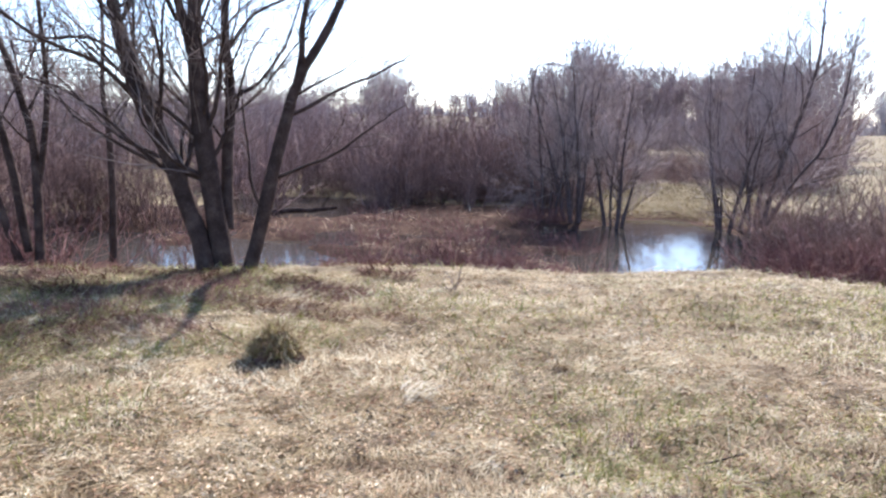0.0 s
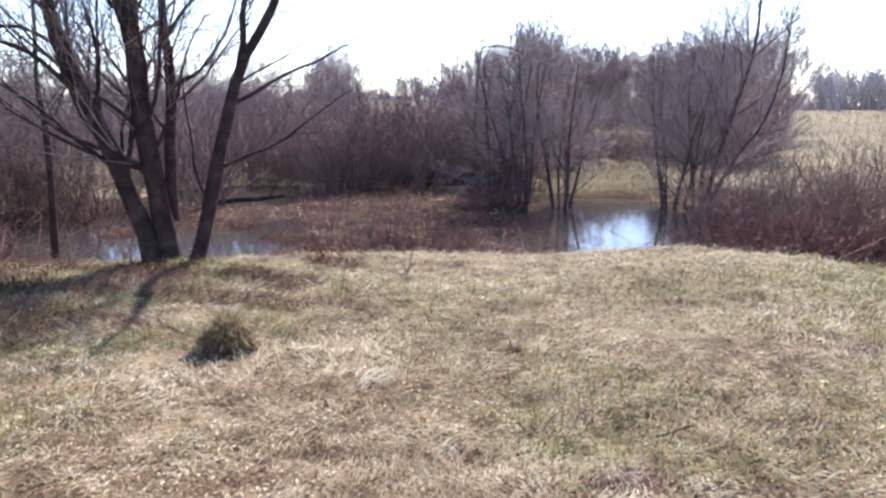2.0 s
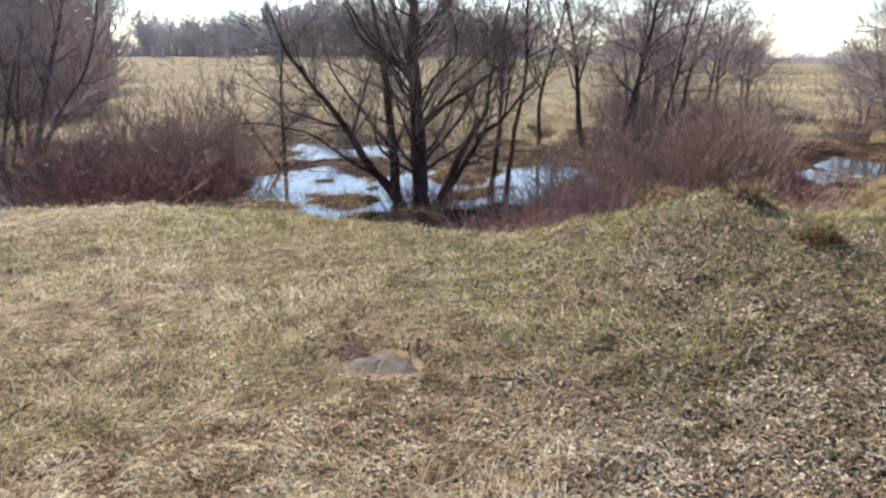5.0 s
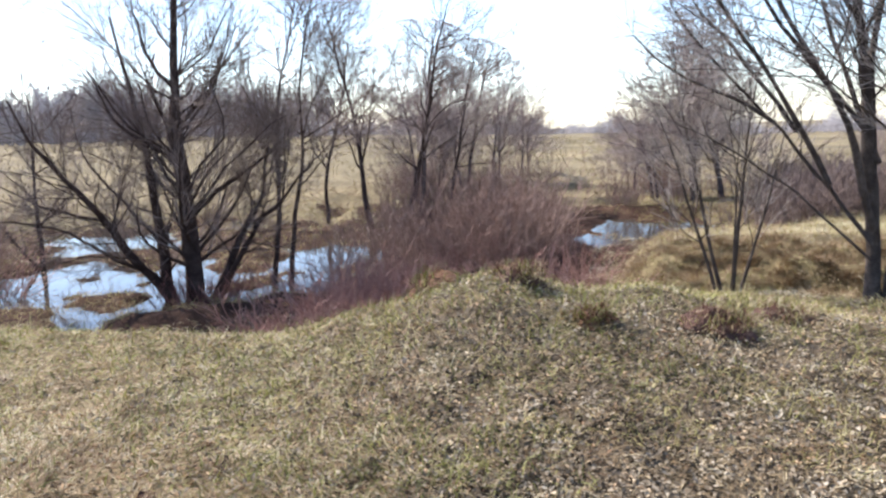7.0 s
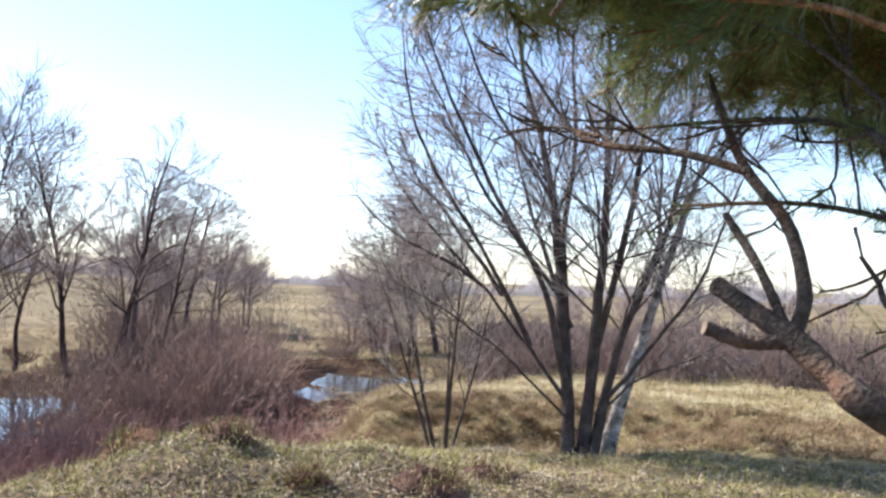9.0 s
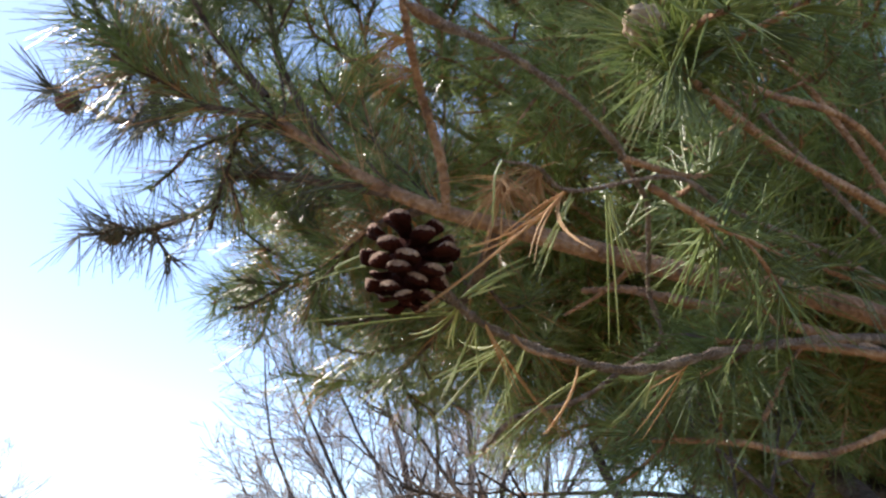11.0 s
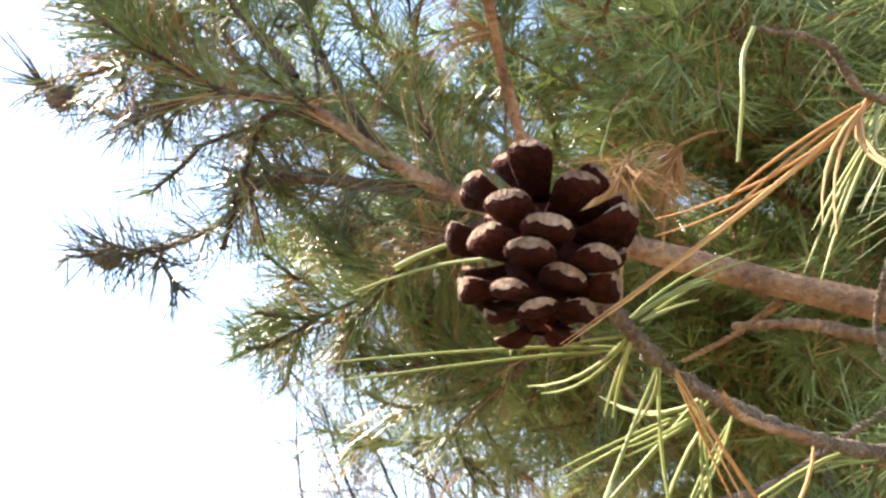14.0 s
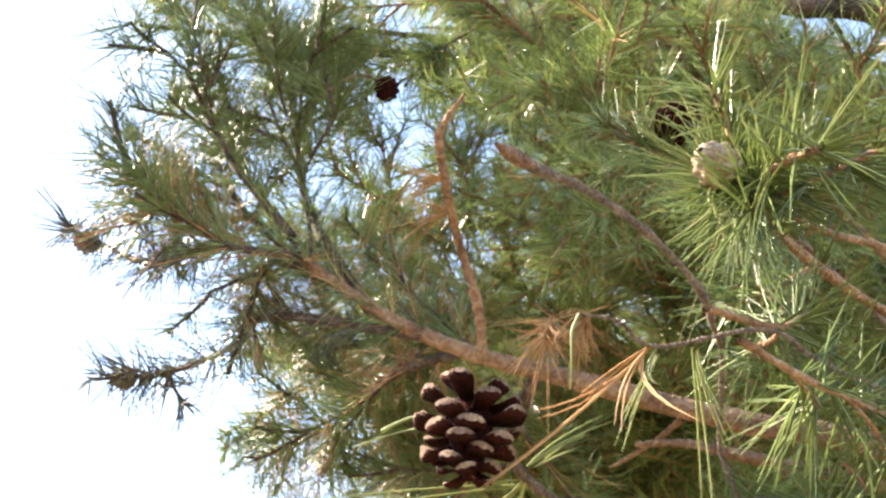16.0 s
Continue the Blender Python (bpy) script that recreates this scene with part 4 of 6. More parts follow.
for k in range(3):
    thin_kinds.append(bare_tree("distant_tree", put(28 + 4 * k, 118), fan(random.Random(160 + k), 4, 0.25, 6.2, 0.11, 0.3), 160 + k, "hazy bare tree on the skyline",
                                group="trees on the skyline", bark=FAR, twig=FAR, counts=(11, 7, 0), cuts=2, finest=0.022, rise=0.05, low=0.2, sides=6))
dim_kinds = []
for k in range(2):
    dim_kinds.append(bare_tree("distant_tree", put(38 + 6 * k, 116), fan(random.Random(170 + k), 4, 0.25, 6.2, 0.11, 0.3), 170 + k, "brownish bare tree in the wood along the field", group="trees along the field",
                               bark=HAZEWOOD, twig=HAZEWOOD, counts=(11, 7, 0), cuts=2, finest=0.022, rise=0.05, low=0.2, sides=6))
WOOD = [(-46, -30, 30, 60, 16, 0.62), (-30, -12, 36, 60, 22, 0.55), (-12, -4, 38, 60, 14, 0.6), (2, 7, 44, 60, 14, 0.65), (6.8, 10, 44, 60, 14, 0.85), (9.5, 17.5, 58, 76, 44, 0.74), (16, 22.5, 48, 66, 24, 0.78),
        (21.5, 24, 42, 56, 7, 0.85), (25, 34.5, 100, 130, 44, 0.85), (34, 52, 100, 130, 70, 1.0), (80, 112, 30, 45, 22, 0.3), (-4, 3, 120, 140, 10, 0.7)]
for a0, a1, d0, d1, n, scale in WOOD:
    for k in range(n):
        az, r, s = spots.uniform(a0, a1), spots.uniform(d0, d1), scale * spots.uniform(0.75, 1.15)
        m = pose(*put(az, r), 0, 0, spots.uniform(0, 360)) @ Matrix.Diagonal((s, s, s * spots.uniform(0.9, 1.15), 1))
        t = copy_thing(far_kinds[k % 4] if d0 < 90 else dim_kinds[k % 2] if a0 == 34 else thin_kinds[k % 3], m)
        t.matrix_basis = m

# the small trees with round crowns beyond the hollow
round_kinds = [bare_tree("crown_tree", put(59.5 + 17 * k, 27 - 3 * k), fan(random.Random(260 + k), 2, 0.16, 4.4, 0.055, 0.12), 260 + k, "small bare tree with a rounded twiggy crown",
                         group="round-crowned trees", bark=HAZEBARK, twig=HAZETWIG, counts=(26, 9, 5), finest=0.004, rise=0.02, low=0.22, spread=(0.5, 1.2), ratio=(0.48, 0.6, 0.8), wander=0.14, dome=(2.5, 1.75, 1.65)) for k in range(2)]
for az, r, s in ((61.3, 27, 1.15), (63.4, 30, 1.1), (65.4, 34, 0.95), (58.2, 25, 1.3), (74.2, 24, 0.8), (76.6, 23, 1.25), (78.4, 24, 1.15), (72.6, 27, 0.7), (59.6, 31, 1.1)):
    m = pose(*put(az, r), 0, 0, az * 7) @ Matrix.Diagonal((s * 1.15, s * 1.15, s, 1))
    copy_thing(round_kinds[int(r) % 2], m).matrix_basis = m

# the woods along the skyline
def skyline_wood(n, seed):
    rng = np.random.default_rng(seed)
    az = rng.uniform(-45, 112, n)
    r = rng.uniform(112, 128, n)
    x, y = CX + r * np.sin(np.radians(az)), CY + r * np.cos(np.radians(az))
    high = (1.1 + 0.7 * np.sin(az * 0.9) + 0.5 * np.sin(az * 2.3 + 1) + 1.6 * step(38, 34, az) * step(20, 26, az) + 0.5 * step(20, 10, az) + 0.5 * step(50, 56, az) + 2.6 * step(30, 36, az) * step(58, 48, az)) * rng.uniform(0.5, 1.2, n)
    w = Wood()
    pts, rad = shoots(rng, np.stack([x, y, land(x, y) - 0.2], 1), np.array([[0, 0, 1.0]]) + rng.normal(0, 0.25, (n, 3)), np.maximum(high, 0.5) + 0.2, np.full(n, 0.055), np.full(n, 0.03), 2, 0.15, 0.05)
    w.add(pts, rad, 3)
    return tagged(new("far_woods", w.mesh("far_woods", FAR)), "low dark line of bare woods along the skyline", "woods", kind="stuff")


skyline_wood(15000, 71)

# shrubs
low_kinds = [thicket("osier_shrub", put(60 + 3 * k, 14), 80 + k, 60, 1.5, 0.7, RED, "leafless red osier bush in the wet hollow", "red osier bushes", r0=0.007, finest=0.0045) for k in range(3)]
mid_kinds = [thicket("willow_shrub", put(-6 + 4 * k, 24), 90 + k, 46, 2.6, 0.8, THICKET, "leafless grey-brown willow shrub in the thicket", "willow shrubs of the thicket", r0=0.011, finest=0.007, twigs=6) for k in range(3)]
dark_kinds = [thicket("willow_shrub", put(-36 + 4 * k, 17), 95 + k, 46, 2.6, 0.8, DARKTWIG, "leafless dark brown willow shrub by the brink", "dark willow shrubs", r0=0.010, finest=0.006, twigs=6) for k in range(2)]
pink_kinds = [thicket("bramble_scrub", put(50 + 5 * k, 9.5), 110 + k, 50, 0.75, 0.8, PINKBRUSH, "low tangled pale reddish brush below the mound", "reddish brush", lean=0.9, r0=0.006, finest=0.004) for k in range(2)]
brush_kinds = [thicket("bramble_scrub", put(-6 + 5 * k, 12.5), 100 + k, 50, 0.75, 0.8, BRAMBLE, "low tangled reddish brush at the meadow's edge", "low brush", lean=0.9, r0=0.006, finest=0.004) for k in range(2)]


def scrub(name, a0, a1, d0, d1, n, per, height, seed, material, label):
    """Far scrub that nobody could count: n stools of thin shoots in one mesh."""
    rng = np.random.default_rng(seed)
    az, r = np.radians(rng.uniform(a0, a1, n)), rng.uniform(d0, d1, n)
    x, y = np.repeat(CX + r * np.sin(az), per) + rng.normal(0, 0.35, n * per), np.repeat(CY + r * np.cos(az), per) + rng.normal(0, 0.35, n * per)
    tall = np.repeat(rng.uniform(0.7, 1.2, n), per) * height * rng.uniform(0.3, 1.1, n * per)
    wood = Wood()
    p, q = shoots(rng, np.stack([x, y, land(x, y) - 0.05], 1), np.array([[0, 0, 1.0]]) + rng.normal(0, 0.3, (n * per, 3)), tall, np.full(n * per, 0.009), np.full(n * per, 0.006), 3, 0.18, 0.05)
    wood.add(p, q, 3)
    s, w, ln, rr = side_shoots(rng, p, q, 4, 0.2, 1.0, (0.4, 1.1), 0.42)
    p2, q2 = shoots(rng, s, w, ln, np.full(len(s), 0.006), np.full(len(s), 0.004), 1, 0.2, 0.05)
    wood.add(p2, q2, 3)
    return tagged(new(name, wood.mesh(name, material)), label, "scrub", kind="stuff")


def scatter(kinds, a0, a1, d0, d1, n, s0, s1, seed):
    rng = random.Random(seed)
    for k in range(n):
        az, r, s = rng.uniform(a0, a1), rng.uniform(d0, d1), rng.uniform(s0, s1)
        if put(az, r)[2] < WATER_Z - 0.03:
            continue
        m = pose(*put(az, r), 0, 0, rng.uniform(0, 360)) @ Matrix.Diagonal((s, s, s * rng.uniform(0.85, 1.15), 1))
        t = copy_thing(kinds[k % len(kinds)], m)
        t.matrix_basis = m


scatter(low_kinds, 20, 31, 14, 17.5, 12, 0.5, 1.15, 1)
scatter(low_kinds, 26.5, 30.5, 14, 16.5, 4, 0.9, 1.25, 51)
scatter(mid_kinds, 69, 79, 21, 27, 8, 0.35, 0.6, 33)
scatter(pink_kinds, 21, 30.5, 13.2, 15.5, 8, 0.7, 1.4, 35)
scatter(low_kinds, 54, 66, 12.5, 16.5, 26, 0.55, 0.95, 2)
scatter(mid_kinds, 56, 67, 17, 21, 9, 0.35, 0.55, 32)
scatter(dark_kinds, 57, 66.5, 13.5, 17, 16, 0.38, 0.58, 34)
scatter(low_kinds, 66, 76, 13, 15, 4, 0.25, 0.4, 3)
scatter(brush_kinds, 66, 76.5, 14, 18.5, 12, 0.3, 0.5, 31)
scatter(mid_kinds, -42, -15, 20, 32, 36, 0.8, 1.15, 4)
scatter(mid_kinds, -16, -6, 26, 33, 18, 0.8, 1.1, 46)
scatter(mid_kinds, -9, 6.5, 23, 31, 46, 0.95, 1.2, 5)
scatter(dark_kinds, -46, -22, 12.5, 19, 30, 0.8, 1.15, 6)
scatter(dark_kinds, -28, -18, 16, 21, 12, 0.6, 0.9, 16)
scatter(mid_kinds, 4, 9, 27, 34, 10, 0.7, 0.95, 7)
scatter(mid_kinds, 16.5, 21, 27, 34, 10, 0.7, 0.95, 17)
scatter(mid_kinds, 8.5, 17.5, 28.5, 34, 30, 0.40, 0.55, 18)
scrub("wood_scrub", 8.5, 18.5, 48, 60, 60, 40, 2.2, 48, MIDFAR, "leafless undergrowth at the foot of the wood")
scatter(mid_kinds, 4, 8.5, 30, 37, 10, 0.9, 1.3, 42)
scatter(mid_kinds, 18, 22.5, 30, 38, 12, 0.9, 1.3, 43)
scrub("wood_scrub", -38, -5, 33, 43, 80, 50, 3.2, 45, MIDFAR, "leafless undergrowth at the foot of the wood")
scrub("bank_scrub", 80.5, 112, 17.5, 26, 230, 30, 1.15, 8, BANKTWIG, "low brown leafless scrub behind the further bank")
scatter(mid_kinds, 57, 68, 24, 30, 10, 0.5, 0.75, 9)
scatter(brush_kinds, -40, 5, 11, 20, 30, 0.45, 0.8, 10)
scatter(brush_kinds, 3, 8, 15, 21, 8, 0.5, 0.8, 14)
scatter(brush_kinds, 18, 30, 13, 15, 16, 0.7, 1.1, 11)
scatter(pink_kinds, 52, 69, 9.0, 12.5, 40, 0.6, 1.0, 12)
scatter(brush_kinds, -46, -22, 10.6, 14, 22, 0.8, 1.4, 19)
scatter(pink_kinds, 47, 57, 7.6, 9.2, 12, 0.35, 0.6, 13)
scatter(brush_kinds, -20, 8, 10.2, 17, 48, 0.35, 0.65, 15)
scatter(brush_kinds, 41, 46, 12.2, 13.3, 9, 0.5, 0.9, 41)
thicket("sapling", put(-3.6, 7.6), 120, 5, 0.42, 0.03, TWIG, "thin bare sapling standing alone in the meadow", r0=0.006, finest=0.003, twigs=3, category="sapling")

# a dead log lying in the marsh
log = new("dead_log")
log.matrix_world = pose(*put(-12.6, 20.5), 0, 0, 12)
log_wood = Wood()
log_wood.add(np.array([[(-0.8, 0, 0.10), (-0.3, 0.04, 0.16), (0.3, 0.0, 0.17), (0.9, -0.03, 0.24)]]), np.array([[0.075, 0.07, 0.06, 0.04]]), 9)
part("shaft", log_wood.mesh("shaft", BARK), log)
snag = Wood()
snag.add(np.array([[(0.5, 0.0, 0.19), (0.62, 0.02, 0.36), (0.7, 0.05, 0.52)]]), np.array([[0.03, 0.022, 0.012]]), 6)
part("branch_stub", snag.mesh("branch_stub", BARK), log)
tagged(log, "dark dead log lying across the marsh", "log")

# a pole far off on the skyline
pole = new("utility_pole")
pole.matrix_world = pose(*put(1.6, 117))
mast = Wood()
mast.add(np.array([[(0, 0, -0.3), (0, 0, 2.5), (0.02, 0, 5.4)]]), np.array([[0.13, 0.11, 0.09]]), 8)
# the pole takes the same haze-paled colour as the skyline trees
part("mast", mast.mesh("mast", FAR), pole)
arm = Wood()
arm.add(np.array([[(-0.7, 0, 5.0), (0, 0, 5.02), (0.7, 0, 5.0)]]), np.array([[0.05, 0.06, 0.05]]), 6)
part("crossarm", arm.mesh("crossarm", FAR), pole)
tagged(pole, "thin grey utility pole on the far skyline", "pole")

# ---------------------------------------------------------------- the pine
PX, PY = 2.5, -2.1
pine = new("pine_tree")
pine.matrix_world = pose(PX, PY, ground_z(PX, PY))
PINE_Z = ground_z(PX, PY)
tagged(pine, "Scots pine with low spreading branches and green needles", "tree")


def needle_set(rng, wood, pts, per_m, length, angle=(0.55, 1.15), radius=0.0007, lo=0.25, hi=1.0, k=2, droop=0.25):
    """Pairs of needles along shoots pts (B, K, 3)."""
    seg = np.linalg.norm(np.diff(pts, axis=1), axis=2).sum(1)
    n = np.maximum((seg * (hi - lo) * per_m).astype(int), 3)
    par = np.repeat(np.arange(len(pts)), n)
    t = rng.uniform(lo, hi, len(par)) * (pts.shape[1] - 1)
    i = np.minimum(t.astype(int), pts.shape[1] - 2)
    w = (t - i)[:, None]
    start = pts[par, i] * (1 - w) + pts[par, i + 1] * w
    tan = unit(pts[par, i + 1] - pts[par, i])
    side = unit(np.cross(tan, rng.normal(0, 1, tan.shape)))
    a = rng.uniform(angle[0], angle[1], len(par))[:, None]
    for turn in (-0.09, 0.11):
        if k == 0:
            way = unit(tan * np.cos(a + turn) + side * np.sin(a + turn) + rng.normal(0, 0.06, tan.shape))
            end = start + way * (length * rng.uniform(0.7, 1.15, len(par)))[:, None]
            flat = unit(np.cross(way, rng.normal(0, 1, way.shape))) * radius
            v = np.stack([start - flat, start + flat, end + flat * 0.4, end - flat * 0.4], 1).reshape(-1, 3)
            wood.v.append(v)
            wood.f.append(wood.n + np.arange(len(v)).reshape(-1, 4))
            wood.n += len(v)
            continue
        way = unit(tan * np.cos(a + turn) + side * np.sin(a + turn) + rng.normal(0, 0.05, tan.shape))
        ln = length * rng.uniform(0.7, 1.15, len(par))
        p, r = shoots(rng, start, way, ln, np.full(len(par), radius), np.full(len(par), radius * 0.35), k, 0.04, 0.0, droop)
        wood.add(p, r, 3)


def pine_branch(points, r0, r1, seed, sides=8, side_len=0.25, second=3, per_m=420, needle=0.055, label="", bark=None, name="branch", radius=0.0008,
                lo=0.2, own=True, k=1, sides_from=0.2, spread=(0.5, 1.0), dry=0.0, rise=0.05, knobs=0.05, axis_lo=0.45, angle=(0.6, 1.22), leaf=None):
    """One branch of the pine, its side shoots, and under it its needles."""
    rng = np.random.default_rng(seed)
    base = np.array([PX, PY, PINE_Z])
    m = 22 if knobs < 0.1 else 80
    axis = bow(points, m)[None] - base
    rad = np.linspace(r0, r1, m)[None] * (1 + rng.normal(0, knobs, (1, m)))
    wood, green = Wood(), Wood()
    wood.add(axis, rad, 9)
    leafy = [axis] if own else []
    if sides:
        s, w, ln, rr = side_shoots(rng, axis, rad, sides, sides_from, 0.97, spread, 1.0)
        ln = side_len * rng.uniform(0.6, 1.2, len(s))
        rr = np.minimum(rr, 0.006)
        p1, q1 = shoots(rng, s, w, ln, rr, np.maximum(rr * 0.5, 0.0022), 5, 0.10, rise)
        wood.add(p1, q1, 6)
        leafy.append(p1)
        if second:
            s, w, l2, rr = side_shoots(rng, p1, q1, second, 0.3, 1.0, (0.4, 0.9), 0.65)
            p2, q2 = shoots(rng, s, w, np.maximum(l2, 0.07), np.full(len(s), 0.003), np.full(len(s), 0.002), 4, 0.10, rise)
            wood.add(p2, q2, 5)
            leafy.append(p2)
    ob = part(name, wood.mesh(name, bark or PINEBARK), pine, label)
    if leafy and per_m:
        for p in leafy:
            needle_set(rng, green, p, per_m, needle, angle, radius=radius, lo=lo if p is not axis else axis_lo, k=k)
        part("needles", green.mesh("needles", leaf or NEEDLE), ob, "" if leaf else "long green needles in pairs")["kind"] = "stuff"
    if dry:
        brown = Wood()
        for p in leafy:
            needle_set(rng, brown, p, per_m * dry, needle, (0.7, 1.5), radius, 0.05, 0.6, k, 0.5)
        part("dead_needles", brown.mesh("dead_needles", DRYNEEDLE), ob, "dead rust-brown needles")["kind"] = "stuff"
    return ob


def tuft(parent, origin, way, n, length, spread, seed, material=None, radius=0.0009):
    """A loose bundle of long needles, in pairs, from one bud."""
    rng = np.random.default_rng(seed)
    w = Wood()
    o = np.repeat(np.array([origin]) - np.array([PX, PY, PINE_Z]), n, 0) + rng.normal(0, 0.0012, (n, 3))
    d = unit(unit(np.array([way], float)) + rng.normal(0, spread, (n, 3)))
    curve = rng.normal(0, 0.36, (n, 1, 3))
    ln = length * rng.uniform(0.5, 1.05, n)
    radius = radius * 0.64
    for turn in (-1, 1):
        dd = unit(d + turn * unit(np.cross(d, rng.normal(0, 1, d.shape))) * 0.07)
        t = np.linspace(0, 1, 7)[None, :, None]
        pts = o[:, None] + dd[:, None] * ln[:, None, None] * t + curve * ln[:, None, None] * t * t + np.array([0, 0, -0.12]) * ln[:, None, None] * t * t
        prof = np.array([0.75, 1.0, 1.0, 0.95, 0.85, 0.65, 0.2])[None] * radius
        w.add(pts, np.repeat(prof, n, 0), 4)
    part("needle_tuft", w.mesh("needle_tuft", material or PALENEEDLE), parent)["kind"] = "stuff"


# trunk
tr = Wood()
tz = np.linspace(-0.15, 8.0, 18)
tr.add(np.stack([0.12 * np.sin(tz * 0.6), 0.1 * np.sin(tz * 0.45 + 1), tz], 1)[None], np.linspace(0.19, 0.05, 18)[None] * (1 + 0.04 * np.sin(np.arange(18) * 2.3))[None], 16)
part("trunk", tr.mesh("trunk", LIMBBARK), pine, "flaking grey and orange pine bark")

# the branch that carries the near shoots
main = pine_branch([(2.52, -2.03, 1.66), (1.9, -1.6, 1.75), (1.35, -1.0, 1.84), (1.02, -0.40, 1.93), (1.03, -0.24, 1.975), (1.04, -0.08, 2.03), (1.035, 0.0, 2.052), (1.044, 0.09, 2.10), (1.045, 0.16, 2.154), (1.037, 0.198, 2.181)],
                   0.0155, 0.0050, 201, 0, own=False, label="pinkish-brown bare branch crossing behind the open cone")
pine_branch([(1.037, 0.198, 2.181), (1.057, 0.277, 2.208), (1.062, 0.303, 2.224), (1.071, 0.373, 2.282), (1.06, 0.428, 2.332), (1.027, 0.458, 2.417)], 0.0055, 0.0032, 202, 8, 0.10, 1, 260, 0.082, dry=0.35, lo=0.05, axis_lo=0.06, radius=0.001, bark=SHOOTBARK)
pine_branch([(1.062, 0.303, 2.224), (1.125, 0.383, 2.234), (1.157, 0.442, 2.26), (1.199, 0.547, 2.331), (1.212, 0.582, 2.356)], 0.0055, 0.0022, 203, 1, 0.05, 0, 400, 0.072, lo=0.1, axis_lo=0.06, radius=0.0011, sides_from=0.1, angle=(0.6, 1.3), k=2, leaf=DULLNEEDLE, bark=SHOOTBARK)
pine_branch([(1.04, 0.06, 2.08), (1.123, 0.246, 2.153), (1.197, 0.319, 2.146), (1.257, 0.411, 2.145), (1.273, 0.484, 2.145)], 0.006, 0.0028, 204, 2, 0.06, 1, 300, 0.07, lo=0.1, axis_lo=0.06, radius=0.0011, angle=(0.6, 1.3), k=2, leaf=DULLNEEDLE, bark=SHOOTBARK)
pine_branch([(1.04, 0.208, 2.21), (1.035, 0.283, 2.307), (1.032, 0.328, 2.387), (0.998, 0.355, 2.441)], 0.005, 0.003, 205, 6, 0.10, 1, 260, 0.082, lo=0.1, axis_lo=0.06, radius=0.001, bark=SHOOTBARK)
pine_branch([(1.05, 0.12, 2.12), (1.06, 0.20, 2.27), (1.07, 0.23, 2.42), (1.06, 0.25, 2.55)], 0.006, 0.003, 206, 10, 0.16, 2, 330, 0.078, lo=0.1, axis_lo=0.06, bark=SHOOTBARK)
pine_branch([(1.04, 0.02, 2.06), (1.18, 0.10, 2.10), (1.26, 0.16, 2.09), (1.30, 0.20, 2.07)], 0.006, 0.003, 207, 11, 0.16, 2, 330, 0.078, dry=0.3, lo=0.05, bark=SHOOTBARK)
pine_branch([(1.034, -0.02, 2.047), (1.044, 0.09, 2.10), (1.045, 0.16, 2.154), (1.037, 0.198, 2.181)], 0.003, 0.003, 246, 5, 0.07, 0, 170, 0.07, dry=0.5, axis_lo=0.05, k=1, bark=SHOOTBARK)
bare_up = pine_branch([(1.028, -0.002, 2.048), (0.996, 0.002, 2.091), (0.952, 0.02, 2.145), (0.906, 0.029, 2.174), (0.868, 0.035, 2.206)], 0.0055, 0.0042, 208, 0, own=False, knobs=0.12, label="bare knobbly shoot pointing up")
pine_branch([(0.868, 0.035, 2.206), (0.852, 0.025, 2.215), (0.837, 0.008, 2.229)], 0.0035, 0.0018, 209, 0, own=False)
tuft(bare_up, (0.90, 0.03, 2.178), (0.1, 1, 0.25), 16, 0.06, 0.28, 1, DRYNEEDLE)
tuft(bare_up, (0.93, 0.025, 2.16), (0.1, 1, -0.1), 14, 0.06, 0.35, 2, DRYNEEDLE)

pine_branch([(1.05, 0.12, 2.12), (1.16, 0.20, 2.26), (1.20, 0.32, 2.36), (1.22, 0.40, 2.50)], 0.006, 0.003, 241, 9, 0.15, 2, 330, 0.078, lo=0.1, dry=0.15, axis_lo=0.06, bark=SHOOTBARK)
pine_branch([(1.04, 0.0, 2.05), (1.20, 0.05, 2.17), (1.34, 0.16, 2.22), (1.42, 0.28, 2.25)], 0.006, 0.003, 242, 10, 0.15, 2, 330, 0.078, lo=0.1, dry=0.2, axis_lo=0.06, bark=SHOOTBARK)
pine_branch([(1.06, 0.16, 2.16), (1.08, 0.24, 2.20), (1.14, 0.28, 2.17), (1.19, 0.31, 2.11)], 0.005, 0.003, 243, 5, 0.07, 1, 240, 0.068, lo=0.1, dry=0.3, axis_lo=0.06, bark=SHOOTBARK)
pine_branch([(1.06, 0.22, 2.42), (1.085, 0.16, 2.50), (1.096, 0.118, 2.50)], 0.003, 0.002, 244, 0, own=False)
pine_branch([(1.04, -0.06, 2.04), (1.22, -0.02, 2.02), (1.40, 0.06, 1.99), (1.52, 0.14, 1.97)], 0.007, 0.003, 245, 10, 0.16, 2, 330, 0.078, lo=0.1, dry=0.1, bark=SHOOTBARK)
tuft(main, (1.213, 0.580, 2.354), (0.05, 0.7, 0.3), 5, 0.07, 0.45, 71, NEEDLE, 0.001)
tuft(main, (1.272, 0.488, 2.145), (0.05, 0.7, 0.05), 5, 0.045, 0.4, 72, NEEDLE, 0.001)
